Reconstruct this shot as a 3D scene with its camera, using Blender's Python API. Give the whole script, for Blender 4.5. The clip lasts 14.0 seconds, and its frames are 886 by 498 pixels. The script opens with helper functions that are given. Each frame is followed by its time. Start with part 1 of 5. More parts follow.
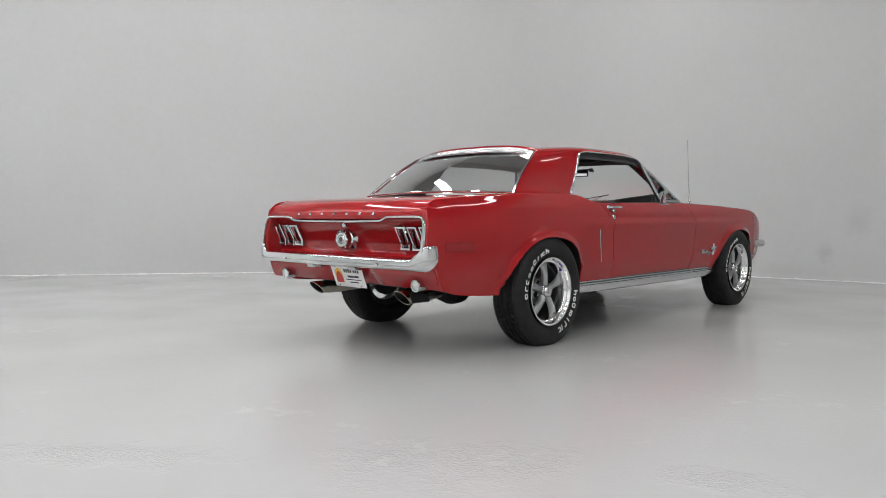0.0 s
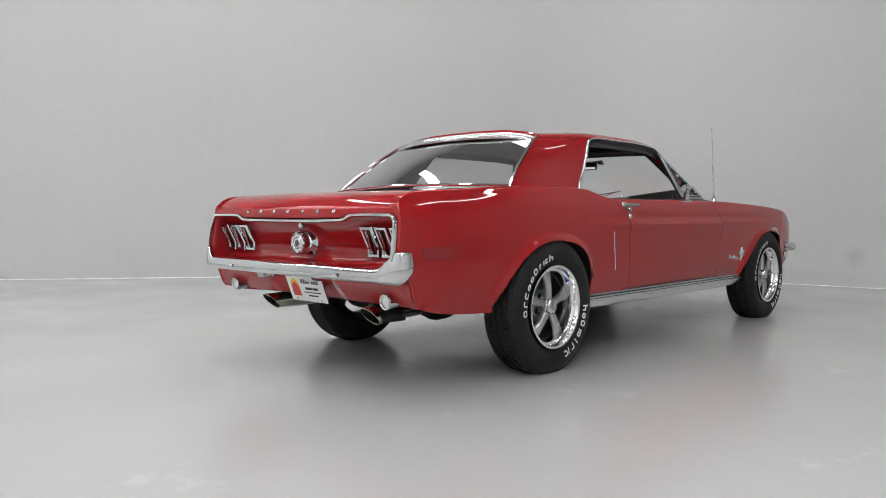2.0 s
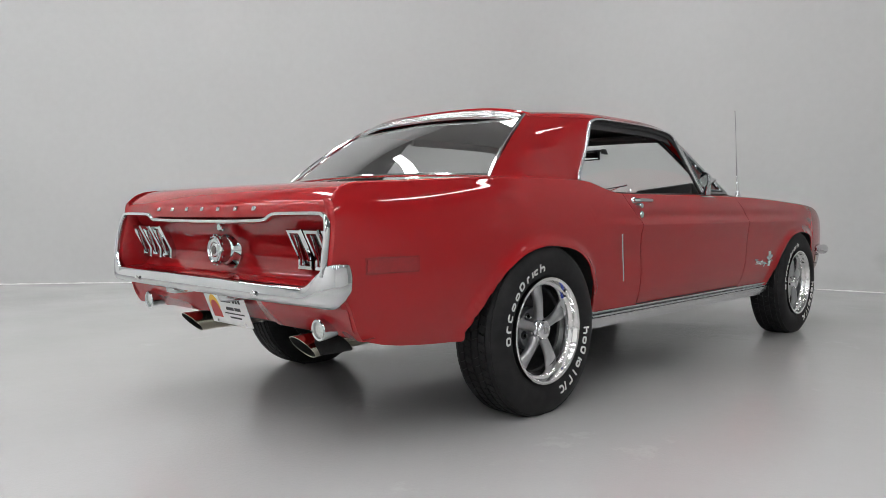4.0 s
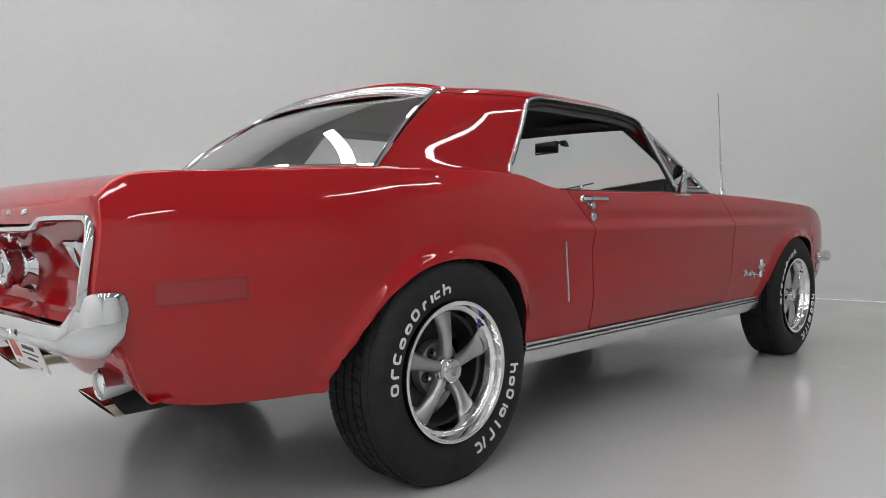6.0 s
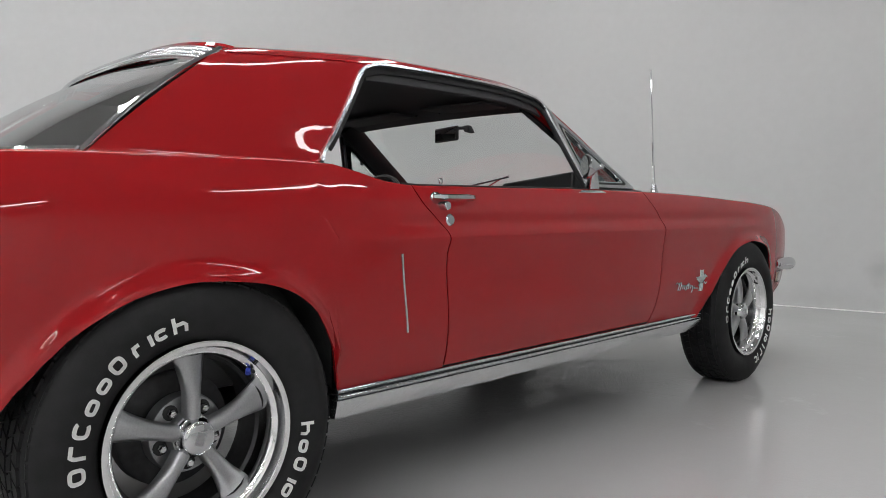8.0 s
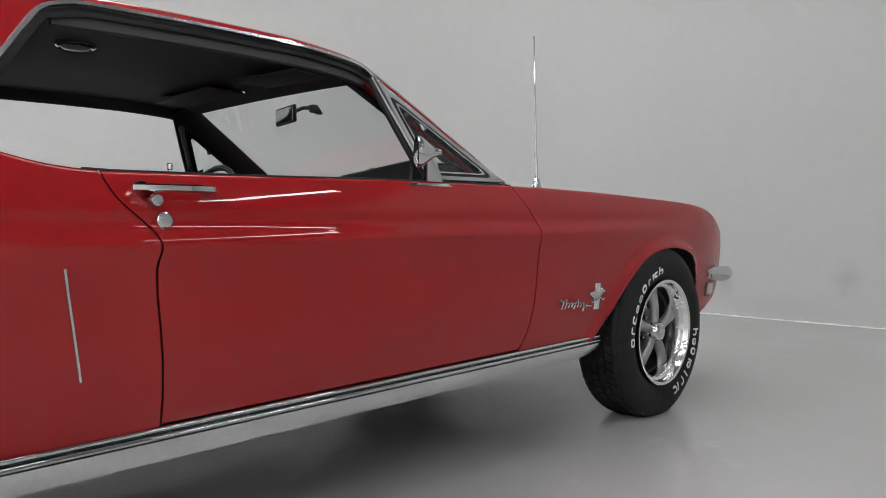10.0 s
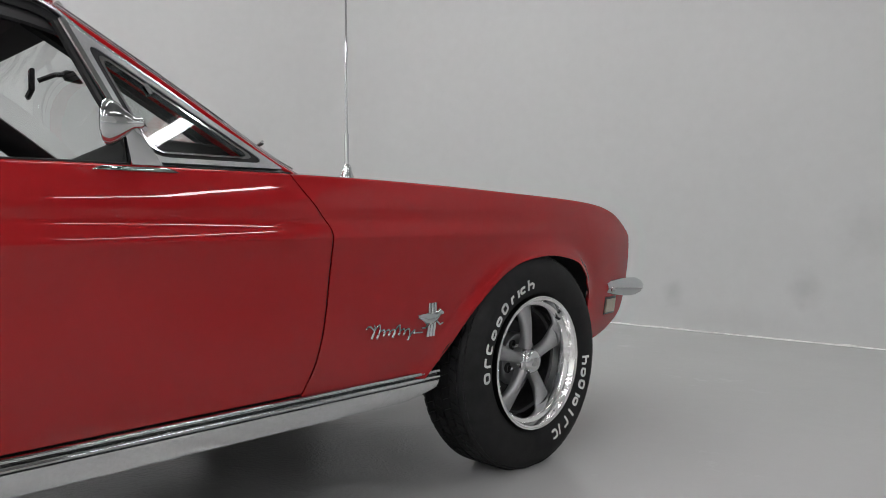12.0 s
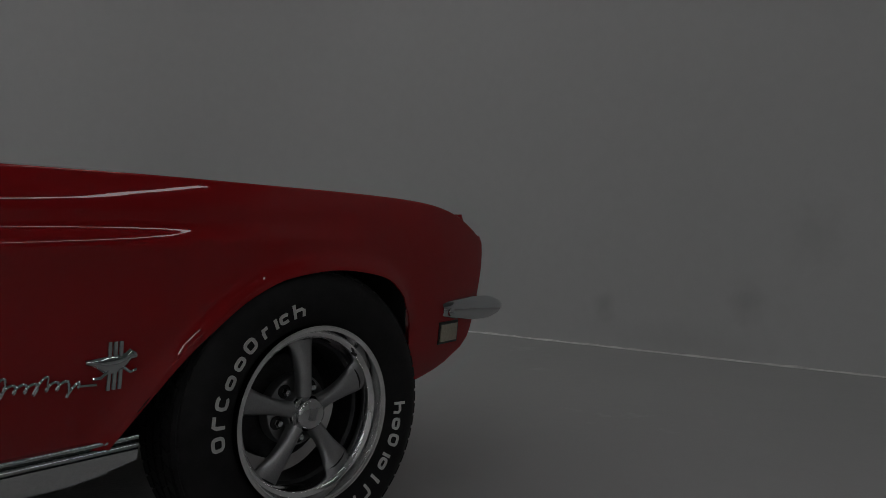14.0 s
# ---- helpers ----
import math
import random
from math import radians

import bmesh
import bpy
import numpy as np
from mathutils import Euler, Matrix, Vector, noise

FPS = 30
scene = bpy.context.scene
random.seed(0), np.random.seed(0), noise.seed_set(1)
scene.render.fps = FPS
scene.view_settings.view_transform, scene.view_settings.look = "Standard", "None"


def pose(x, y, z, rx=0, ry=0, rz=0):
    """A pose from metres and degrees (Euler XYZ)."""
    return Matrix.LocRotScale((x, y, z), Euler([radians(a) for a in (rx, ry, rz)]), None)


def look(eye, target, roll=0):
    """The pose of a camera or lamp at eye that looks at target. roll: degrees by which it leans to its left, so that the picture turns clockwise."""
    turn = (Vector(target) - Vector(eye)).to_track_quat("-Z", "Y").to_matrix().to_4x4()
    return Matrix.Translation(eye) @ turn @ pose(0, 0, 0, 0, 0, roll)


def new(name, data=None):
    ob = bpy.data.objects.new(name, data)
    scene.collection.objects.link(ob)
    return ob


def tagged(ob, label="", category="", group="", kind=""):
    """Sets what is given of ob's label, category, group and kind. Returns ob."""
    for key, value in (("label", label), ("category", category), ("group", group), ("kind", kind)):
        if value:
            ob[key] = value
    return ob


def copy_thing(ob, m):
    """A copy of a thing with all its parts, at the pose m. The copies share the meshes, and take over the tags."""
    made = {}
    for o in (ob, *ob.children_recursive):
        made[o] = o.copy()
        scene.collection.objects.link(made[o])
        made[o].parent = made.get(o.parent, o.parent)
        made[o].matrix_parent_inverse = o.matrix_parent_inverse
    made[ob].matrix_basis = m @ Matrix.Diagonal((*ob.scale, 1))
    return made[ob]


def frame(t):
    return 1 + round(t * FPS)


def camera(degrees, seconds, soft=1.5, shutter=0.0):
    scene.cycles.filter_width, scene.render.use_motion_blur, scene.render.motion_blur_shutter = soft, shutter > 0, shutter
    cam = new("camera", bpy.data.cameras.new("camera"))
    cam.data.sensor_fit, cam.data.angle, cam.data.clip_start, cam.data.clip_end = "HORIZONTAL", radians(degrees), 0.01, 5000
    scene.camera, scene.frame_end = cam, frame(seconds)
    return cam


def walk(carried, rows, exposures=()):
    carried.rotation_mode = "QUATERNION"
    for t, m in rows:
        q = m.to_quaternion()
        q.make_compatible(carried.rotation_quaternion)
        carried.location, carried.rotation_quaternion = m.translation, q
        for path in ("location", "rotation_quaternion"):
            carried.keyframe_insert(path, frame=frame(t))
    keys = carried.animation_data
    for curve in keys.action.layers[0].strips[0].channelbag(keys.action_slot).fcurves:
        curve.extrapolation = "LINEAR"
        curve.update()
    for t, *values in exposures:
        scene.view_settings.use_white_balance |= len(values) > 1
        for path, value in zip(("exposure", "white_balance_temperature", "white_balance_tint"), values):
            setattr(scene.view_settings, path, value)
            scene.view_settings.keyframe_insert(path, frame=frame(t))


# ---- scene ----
cam = camera(62.1, 14.0, soft=0.6)
PATH = [
    (0, (3.418, -3.609, 0.798), (2.027, -2.175, 0.705), -0.1),
    (0.5, (3.276, -3.45, 0.808), (1.888, -2.014, 0.711), 0.0),
    (1, (3.164, -3.3, 0.814), (1.775, -1.865, 0.713), 0.1),
    (1.5, (3.038, -3.122, 0.79), (1.648, -1.687, 0.697), -0.1),
    (2, (2.921, -2.962, 0.785), (1.531, -1.527, 0.694), 0.0),
    (4.5, (2.401, -2.113, 0.786), (1.009, -0.68, 0.69), -0.1),
    (5, (2.336, -1.925, 0.783), (0.943, -0.493, 0.688), -0.1),
    (5.5, (2.291, -1.732, 0.786), (0.896, -0.302, 0.694), -0.2),
    (6, (2.27, -1.535, 0.779), (0.871, -0.108, 0.697), -0.5),
    (6.5, (2.248, -1.326, 0.784), (0.85, 0.101, 0.698), -0.3),
    (7, (2.232, -1.12, 0.799), (0.834, 0.307, 0.703), -0.0),
    (7.5, (2.219, -0.913, 0.797), (0.82, 0.513, 0.698), -0.1),
    (8, (2.215, -0.714, 0.803), (0.812, 0.708, 0.704), -0.1),
    (10.5, (2.199, 0.308, 0.794), (0.799, 1.733, 0.7), 0.2),
    (11, (2.197, 0.507, 0.79), (0.798, 1.934, 0.703), 0.1),
    (11.5, (2.189, 0.714, 0.792), (0.793, 2.143, 0.704), 0.1),
    (12, (2.181, 0.92, 0.786), (0.788, 2.352, 0.698), 0.2),
    (12.5, (2.173, 1.127, 0.779), (0.781, 2.561, 0.692), 0.2),
    (13, (2.165, 1.335, 0.779), (0.781, 2.776, 0.701), -0.1),
    (13.5, (2.17, 1.539, 0.774), (0.787, 2.982, 0.702), -0.1),
    (14, (2.177, 1.743, 0.776), (0.795, 3.187, 0.704), -0.1),
]
walk(cam, [(t, look(eye, target, roll)) for t, eye, target, roll in PATH],
     exposures=[(0.0, 0.0), (12.7, 0.0), (13.0, -0.22), (13.2, -0.46), (13.5, -1.12), (13.8, -1.82), (14.0, -2.3)])

# ---- world and lights ----
world = bpy.data.worlds.new("world")
scene.world = world
world.use_nodes = True
world.node_tree.nodes["Background"].inputs[0].default_value = (0.5, 0.52, 0.55, 1)
world.node_tree.nodes["Background"].inputs[1].default_value = 0.05
TUBE_GLOW = 17.8
CEILING = 5.3
GROUND = 0.012


# ---- materials ----
def mat(name, base=(0.5, 0.5, 0.5), rough=0.5, metal=0.0, coat=0.0, coat_rough=0.03, spec=0.5,
        grain=0.0, grain_scale=40.0, stain=0.0, stain_scale=2.0, bump=0.0, bump_scale=60.0,
        rough_var=0.0, emit=None, emit_strength=0.0, glass=False, coords="Object"):
    m = bpy.data.materials.new(name)
    m.use_nodes = True
    nt = m.node_tree
    b = nt.nodes["Principled BSDF"]
    b.inputs["Base Color"].default_value = (*base, 1)
    b.inputs["Roughness"].default_value = rough
    b.inputs["Metallic"].default_value = metal
    b.inputs["Coat Weight"].default_value = coat
    b.inputs["Coat Roughness"].default_value = coat_rough
    b.inputs["Specular IOR Level"].default_value = spec
    if glass:
        b.inputs["Transmission Weight"].default_value = 1.0
        b.inputs["IOR"].default_value = 1.45
    if emit:
        b.inputs["Emission Color"].default_value = (*emit, 1)
        b.inputs["Emission Strength"].default_value = emit_strength
    tc = nt.nodes.new("ShaderNodeTexCoord")

    def tex(scale, detail=4.0):
        n = nt.nodes.new("ShaderNodeTexNoise")
        n.inputs["Scale"].default_value, n.inputs["Detail"].default_value = scale, detail
        nt.links.new(tc.outputs[coords], n.inputs["Vector"])
        return n

    colour = None
    for amount, scale in ((stain, stain_scale), (grain, grain_scale)):
        if amount:
            n = tex(scale)
            r = nt.nodes.new("ShaderNodeMapRange")
            r.inputs["From Min"].default_value, r.inputs["From Max"].default_value = 0.3, 0.7
            r.inputs["To Min"].default_value, r.inputs["To Max"].default_value = 1 - amount, 1 + amount
            nt.links.new(n.outputs["Fac"], r.inputs["Value"])
            v = nt.nodes.new("ShaderNodeVectorMath")
            v.operation = "SCALE"
            if colour is None:
                v.inputs[0].default_value = base
            else:
                nt.links.new(colour, v.inputs[0])
            nt.links.new(r.outputs["Result"], v.inputs["Scale"])
            colour = v.outputs[0]
    if colour is not None:
        nt.links.new(colour, b.inputs["Base Color"])
    if rough_var:
        n = tex(stain_scale * 3.1)
        r = nt.nodes.new("ShaderNodeMapRange")
        r.inputs["From Min"].default_value, r.inputs["From Max"].default_value = 0.3, 0.7
        r.inputs["To Min"].default_value, r.inputs["To Max"].default_value = max(0.0, rough - rough_var), rough + rough_var
        nt.links.new(n.outputs["Fac"], r.inputs["Value"])
        nt.links.new(r.outputs["Result"], b.inputs["Roughness"])
    if bump:
        n = tex(bump_scale)
        k = nt.nodes.new("ShaderNodeBump")
        k.inputs["Strength"].default_value, k.inputs["Distance"].default_value = bump, 0.01
        nt.links.new(n.outputs["Fac"], k.inputs["Height"])
        nt.links.new(k.outputs["Normal"], b.inputs["Normal"])
    return m


PAINT = mat("red_paint", (0.34, 0.010, 0.013), 0.6, 0.0, 1.0, 0.015, 0.0, grain=0.05, grain_scale=900, stain=0.03, stain_scale=3, bump=0.012, bump_scale=9)
CHROME = mat("chrome", (0.60, 0.61, 0.62), 0.05, 1.0, bump=0.02, bump_scale=14, rough_var=0.03, stain_scale=6)
STEEL = mat("brushed_trim", (0.66, 0.67, 0.68), 0.22, 1.0, grain=0.05, grain_scale=120, rough_var=0.05, stain_scale=8)
SATIN = mat("satin_trim", (0.46, 0.465, 0.47), 0.42, 1.0, grain=0.05, grain_scale=120, rough_var=0.05, stain_scale=8)
ALLOY = mat("cast_alloy_grey", (0.37, 0.375, 0.38), 0.34, 0.85, grain=0.08, grain_scale=300, bump=0.04, bump_scale=400)
RIM = mat("polished_rim", (0.86, 0.86, 0.86), 0.12, 1.0, grain=0.04, grain_scale=60, rough_var=0.06, stain_scale=7)
RUBBER = mat("tyre_rubber", (0.013, 0.013, 0.0135), 0.66, spec=0.28, grain=0.25, grain_scale=25, stain=0.15, stain_scale=6, bump=0.06, bump_scale=300)
LETTER = mat("raised_white_rubber", (0.72, 0.72, 0.70), 0.6, grain=0.06, grain_scale=150)
BLACK = mat("black_trim", (0.012, 0.012, 0.013), 0.5, grain=0.2, grain_scale=80)
WELL = mat("wheel_well_undercoat", (0.012, 0.012, 0.012), 0.85, grain=0.3, grain_scale=40, bump=0.2, bump_scale=90)
VINYL = mat("black_vinyl", (0.016, 0.016, 0.017), 0.42, grain=0.15, grain_scale=200, bump=0.15, bump_scale=350)
HEADLINER = mat("charcoal_headliner", (0.06, 0.06, 0.063), 0.7, grain=0.15, grain_scale=400, bump=0.1, bump_scale=500)
WHITE_CARD = mat("white_plate", (0.8, 0.8, 0.79), 0.35, grain=0.03, grain_scale=30)
INK = mat("black_ink", (0.02, 0.02, 0.025), 0.5)
PLATE_RED = mat("plate_red", (0.55, 0.03, 0.02), 0.4)
PLATE_YELLOW = mat("plate_yellow", (0.85, 0.48, 0.03), 0.4)
RED_LENS = mat("red_lens", (0.22, 0.006, 0.008), 0.12, coat=1.0, grain=0.15, grain_scale=160)
DARK_LENS = mat("dark_red_lens", (0.05, 0.004, 0.005), 0.15, coat=1.0)
MARKER_LENS = mat("red_marker_lens", (0.28, 0.008, 0.011), 0.2, coat=1.0, grain=0.1, grain_scale=120)
CLEAR_LENS = mat("clear_ribbed_lens", (0.62, 0.63, 0.62), 0.18, coat=1.0, grain=0.15, grain_scale=140)
AMBER_LENS = mat("amber_marker_lens", (0.42, 0.37, 0.28), 0.2, coat=1.0, grain=0.1, grain_scale=140)


def thin_glass(name, tint, fall=4.0):
    """Clear pane: see-through, with a mirror-like skin by Fresnel."""
    m = bpy.data.materials.new(name)
    m.use_nodes = True
    nt = m.node_tree
    nt.nodes.clear()
    out, mixer = nt.nodes.new("ShaderNodeOutputMaterial"), nt.nodes.new("ShaderNodeMixShader")
    clear, gloss, facing = nt.nodes.new("ShaderNodeBsdfTransparent"), nt.nodes.new("ShaderNodeBsdfGlossy"), nt.nodes.new("ShaderNodeLayerWeight")
    clear.inputs["Color"].default_value = (*tint, 1)
    gloss.inputs["Roughness"].default_value = 0.0
    facing.inputs["Blend"].default_value = 0.5
    power, amount = nt.nodes.new("ShaderNodeMath"), nt.nodes.new("ShaderNodeMath")
    power.operation, amount.operation = "POWER", "MULTIPLY_ADD"
    power.inputs[1].default_value = fall
    amount.inputs[1].default_value, amount.inputs[2].default_value = 0.92, 0.06
    nt.links.new(facing.outputs["Facing"], power.inputs[0])
    nt.links.new(power.outputs[0], amount.inputs[0])
    nt.links.new(amount.outputs[0], mixer.inputs[0])
    nt.links.new(clear.outputs[0], mixer.inputs[1])
    nt.links.new(gloss.outputs[0], mixer.inputs[2])
    nt.links.new(mixer.outputs[0], out.inputs[0])
    return m


GLASS = thin_glass("car_glass", (0.93, 0.96, 0.95))
REAR_GLASS = thin_glass("rear_car_glass", (0.90, 0.93, 0.92), 1.5)
MIRROR = mat("mirror_glass", (0.85, 0.86, 0.86), 0.02, 1.0)
BRASSY = mat("heat_tinted_pipe", (0.64, 0.60, 0.50), 0.16, 1.0, stain=0.12, stain_scale=20)
CARPET = mat("black_carpet", (0.02, 0.02, 0.02), 0.95, grain=0.3, grain_scale=300, bump=0.4, bump_scale=400)
BLUE_TAG = mat("blue_valve_sticker", (0.03, 0.06, 0.40), 0.4)
WALL = mat("grey_painted_wall", (0.51, 0.513, 0.51), 0.72, stain=0.035, stain_scale=0.35, grain=0.015, grain_scale=14, bump=0.05, bump_scale=35, rough_var=0.06)


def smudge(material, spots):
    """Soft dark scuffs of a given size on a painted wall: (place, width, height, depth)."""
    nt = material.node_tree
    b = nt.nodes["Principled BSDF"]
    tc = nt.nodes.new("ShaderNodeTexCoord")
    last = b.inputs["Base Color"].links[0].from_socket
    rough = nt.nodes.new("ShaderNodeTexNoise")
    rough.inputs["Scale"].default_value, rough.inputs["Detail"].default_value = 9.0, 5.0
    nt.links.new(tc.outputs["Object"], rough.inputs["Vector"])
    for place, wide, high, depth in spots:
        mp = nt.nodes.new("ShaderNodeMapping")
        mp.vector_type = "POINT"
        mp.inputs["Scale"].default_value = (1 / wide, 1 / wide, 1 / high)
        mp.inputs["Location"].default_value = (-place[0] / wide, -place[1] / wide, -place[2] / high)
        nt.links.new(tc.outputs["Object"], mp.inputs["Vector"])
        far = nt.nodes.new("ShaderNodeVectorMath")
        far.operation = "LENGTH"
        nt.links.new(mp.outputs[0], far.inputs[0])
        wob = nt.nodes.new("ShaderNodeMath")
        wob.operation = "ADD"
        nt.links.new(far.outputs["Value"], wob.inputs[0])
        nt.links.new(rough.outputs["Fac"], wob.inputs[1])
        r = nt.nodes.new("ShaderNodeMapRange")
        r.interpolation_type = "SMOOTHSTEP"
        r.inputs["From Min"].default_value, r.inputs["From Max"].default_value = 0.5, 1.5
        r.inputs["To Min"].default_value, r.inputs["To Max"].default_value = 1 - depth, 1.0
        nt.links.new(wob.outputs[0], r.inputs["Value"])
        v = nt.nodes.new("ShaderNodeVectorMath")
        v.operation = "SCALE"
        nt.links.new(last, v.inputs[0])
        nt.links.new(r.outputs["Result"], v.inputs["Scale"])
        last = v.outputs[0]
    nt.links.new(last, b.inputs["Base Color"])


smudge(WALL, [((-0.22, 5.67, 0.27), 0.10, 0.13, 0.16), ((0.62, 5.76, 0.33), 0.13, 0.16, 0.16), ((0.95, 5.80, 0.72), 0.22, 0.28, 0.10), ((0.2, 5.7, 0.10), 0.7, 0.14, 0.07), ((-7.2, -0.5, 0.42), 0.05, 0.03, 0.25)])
# unseen walls, made whiter than the grey ones to bounce fill light
BACK_WALL = mat("unseen_bounce_wall", (0.84, 0.84, 0.83), 0.7, stain=0.03, stain_scale=0.4, grain=0.015, grain_scale=14)
CAULK = mat("chipped_white_caulk", (0.72, 0.72, 0.70), 0.6, grain=0.2, grain_scale=18, bump=0.4, bump_scale=40)


def floor_material():
    """Glossy grey epoxy: broad cloudiness, patches of fine orange-peel and pits, pale scuffs."""
    m = mat("grey_epoxy_floor", (0.45, 0.446, 0.444), 0.20, spec=0.75)
    nt = m.node_tree
    b = nt.nodes["Principled BSDF"]
    tc = nt.nodes.new("ShaderNodeTexCoord")

    def tex(scale, detail=4.0, rough=0.5):
        n = nt.nodes.new("ShaderNodeTexNoise")
        n.inputs["Scale"].default_value, n.inputs["Detail"].default_value, n.inputs["Roughness"].default_value = scale, detail, rough
        nt.links.new(tc.outputs["Object"], n.inputs["Vector"])
        return n.outputs["Fac"]

    def ramp(value, a, b2, lo, hi):
        r = nt.nodes.new("ShaderNodeMapRange")
        r.inputs["From Min"].default_value, r.inputs["From Max"].default_value = a, b2
        r.inputs["To Min"].default_value, r.inputs["To Max"].default_value = lo, hi
        nt.links.new(value, r.inputs["Value"])
        return r.outputs["Result"]

    def times(a, b2):
        n = nt.nodes.new("ShaderNodeMath")
        n.operation = "MULTIPLY"
        nt.links.new(a, n.inputs[0])
        nt.links.new(b2, n.inputs[1])
        return n.outputs[0]

    cloud = ramp(tex(0.6, 3), 0.3, 0.7, 0.97, 1.03)
    def blot(place, wide, deep, turn):
        """A soft-edged area of rough, dimpled coating."""
        mp = nt.nodes.new("ShaderNodeMapping")
        mp.vector_type = "TEXTURE"
        mp.inputs["Location"].default_value = (place[0], place[1], 0)
        mp.inputs["Rotation"].default_value = (0, 0, radians(turn))
        mp.inputs["Scale"].default_value = (wide, deep, 1)
        nt.links.new(tc.outputs["Object"], mp.inputs["Vector"])
        far = nt.nodes.new("ShaderNodeVectorMath")
        far.operation = "LENGTH"
        nt.links.new(mp.outputs[0], far.inputs[0])
        wob = nt.nodes.new("ShaderNodeMath")
        wob.operation = "MULTIPLY_ADD"
        nt.links.new(uneven, wob.inputs[0])
        wob.inputs[1].default_value = 3.2
        nt.links.new(far.outputs["Value"], wob.inputs[2])
        return ramp(wob.outputs[0], 1.9, 3.0, 1.0, 0.0)

    def most(a, b2):
        n = nt.nodes.new("ShaderNodeMath")
        n.operation = "MAXIMUM"
        nt.links.new(a, n.inputs[0])
        nt.links.new(b2, n.inputs[1])
        return n.outputs[0]

    uneven = tex(4.5, 5, 0.65)
    patch = ramp(tex(0.55, 2), 0.50, 0.66, 0.03, 0.16)
    for spot in (((1.84, -1.96), 0.32, 0.22, 40), ((0.95, -2.68), 0.34, 0.10, 35), ((2.52, -1.52), 0.18, 0.09, 35), ((0.0, 1.55), 0.30, 0.62, 0), ((0.15, 2.35), 0.40, 0.35, 0), ((-0.1, 0.9), 0.3, 0.35, 0)):
        patch = most(patch, blot(*spot))
    pits = tex(75, 3, 0.6)
    scuff = ramp(times(tex(6.5, 5, 0.7), tex(1.3, 2)), 0.36, 0.42, 1.0, 1.08)
    v = nt.nodes.new("ShaderNodeVectorMath")
    v.operation = "SCALE"
    v.inputs[0].default_value = (0.45, 0.446, 0.444)
    nt.links.new(times(cloud, scuff), v.inputs["Scale"])
    nt.links.new(v.outputs[0], b.inputs["Base Color"])
    nt.links.new(ramp(tex(1.1, 3), 0.3, 0.7, 0.14, 0.22), b.inputs["Roughness"])
    wave = nt.nodes.new("ShaderNodeBump")
    wave.inputs["Strength"].default_value, wave.inputs["Distance"].default_value = 0.05, 0.01
    nt.links.new(tex(11, 2), wave.inputs["Height"])
    fine = nt.nodes.new("ShaderNodeBump")
    fine.inputs["Distance"].default_value = 0.005
    nt.links.new(times(pits, patch), fine.inputs["Height"])
    fine.inputs["Strength"].default_value = 0.8
    nt.links.new(wave.outputs["Normal"], fine.inputs["Normal"])
    nt.links.new(fine.outputs["Normal"], b.inputs["Normal"])
    return m


FLOOR = floor_material()
CEIL = mat("grey_ceiling", (0.30, 0.30, 0.295), 0.8, stain=0.04, stain_scale=0.6, grain=0.02, grain_scale=18)
TUBE = mat("lit_tube", (1, 1, 1), 0.4, emit=(0.985, 0.99, 1.0), emit_strength=TUBE_GLOW)
HOUSING = mat("white_lamp_housing", (0.75, 0.75, 0.74), 0.4, grain=0.03, grain_scale=20)


# ---- mesh helpers ----
def part(name, bm, material, parent=None, label="", sharp=38):
    me = bpy.data.meshes.new(name)
    if isinstance(bm, bmesh.types.BMesh):
        bm.to_mesh(me)
        bm.free()
    else:
        me.from_pydata(bm[0], [], bm[1])
    me.materials.append(material)
    me.shade_smooth()
    me.set_sharp_from_angle(angle=radians(sharp))
    ob = new(name, me)
    if parent:
        ob.parent = parent
    if label:
        ob["label"] = label
    return ob


def grid(rows, close=False, flip=False):
    """A sheet through rows of points, all of one length."""
    bm = bmesh.new()
    vs = [[bm.verts.new(p) for p in r] for r in rows]
    n, m = len(rows), len(rows[0])
    for i in range(n - 1):
        for j in range(m if close else m - 1):
            q = [vs[i][j], vs[i + 1][j], vs[i + 1][(j + 1) % m], vs[i][(j + 1) % m]]
            try:
                bm.faces.new(q[::-1] if flip else q)
            except ValueError:
                pass
    bmesh.ops.remove_doubles(bm, verts=bm.verts[:], dist=1e-5)
    return bm


def mirrored(bm):
    """The same sheet on both sides of x = 0."""
    geo = bmesh.ops.duplicate(bm, geom=bm.verts[:] + bm.edges[:] + bm.faces[:])["geom"]
    for v in geo:
        if isinstance(v, bmesh.types.BMVert):
            v.co.x = -v.co.x
    bmesh.ops.reverse_faces(bm, faces=[g for g in geo if isinstance(g, bmesh.types.BMFace)])
    bmesh.ops.remove_doubles(bm, verts=bm.verts[:], dist=1e-5)
    return bm


def flip_x(bm):
    for v in bm.verts:
        v.co.x = -v.co.x
    bmesh.ops.reverse_faces(bm, faces=bm.faces[:])
    return bm


def thicken(bm, depth):
    """Gives a sheet a thickness, against its normals."""
    bmesh.ops.solidify(bm, geom=bm.faces[:], thickness=depth)
    return bm


def box(x0, x1, y0, y1, z0, z1, bevel=0.0, seg=2):
    bm = bmesh.new()
    bmesh.ops.create_cube(bm, size=1)
    for v in bm.verts:
        v.co = Vector(((x0 + x1) / 2 + v.co.x * (x1 - x0), (y0 + y1) / 2 + v.co.y * (y1 - y0), (z0 + z1) / 2 + v.co.z * (z1 - z0)))
    if bevel:
        bmesh.ops.bevel(bm, geom=bm.edges[:], offset=bevel, segments=seg, affect="EDGES", profile=0.5)
    return bm


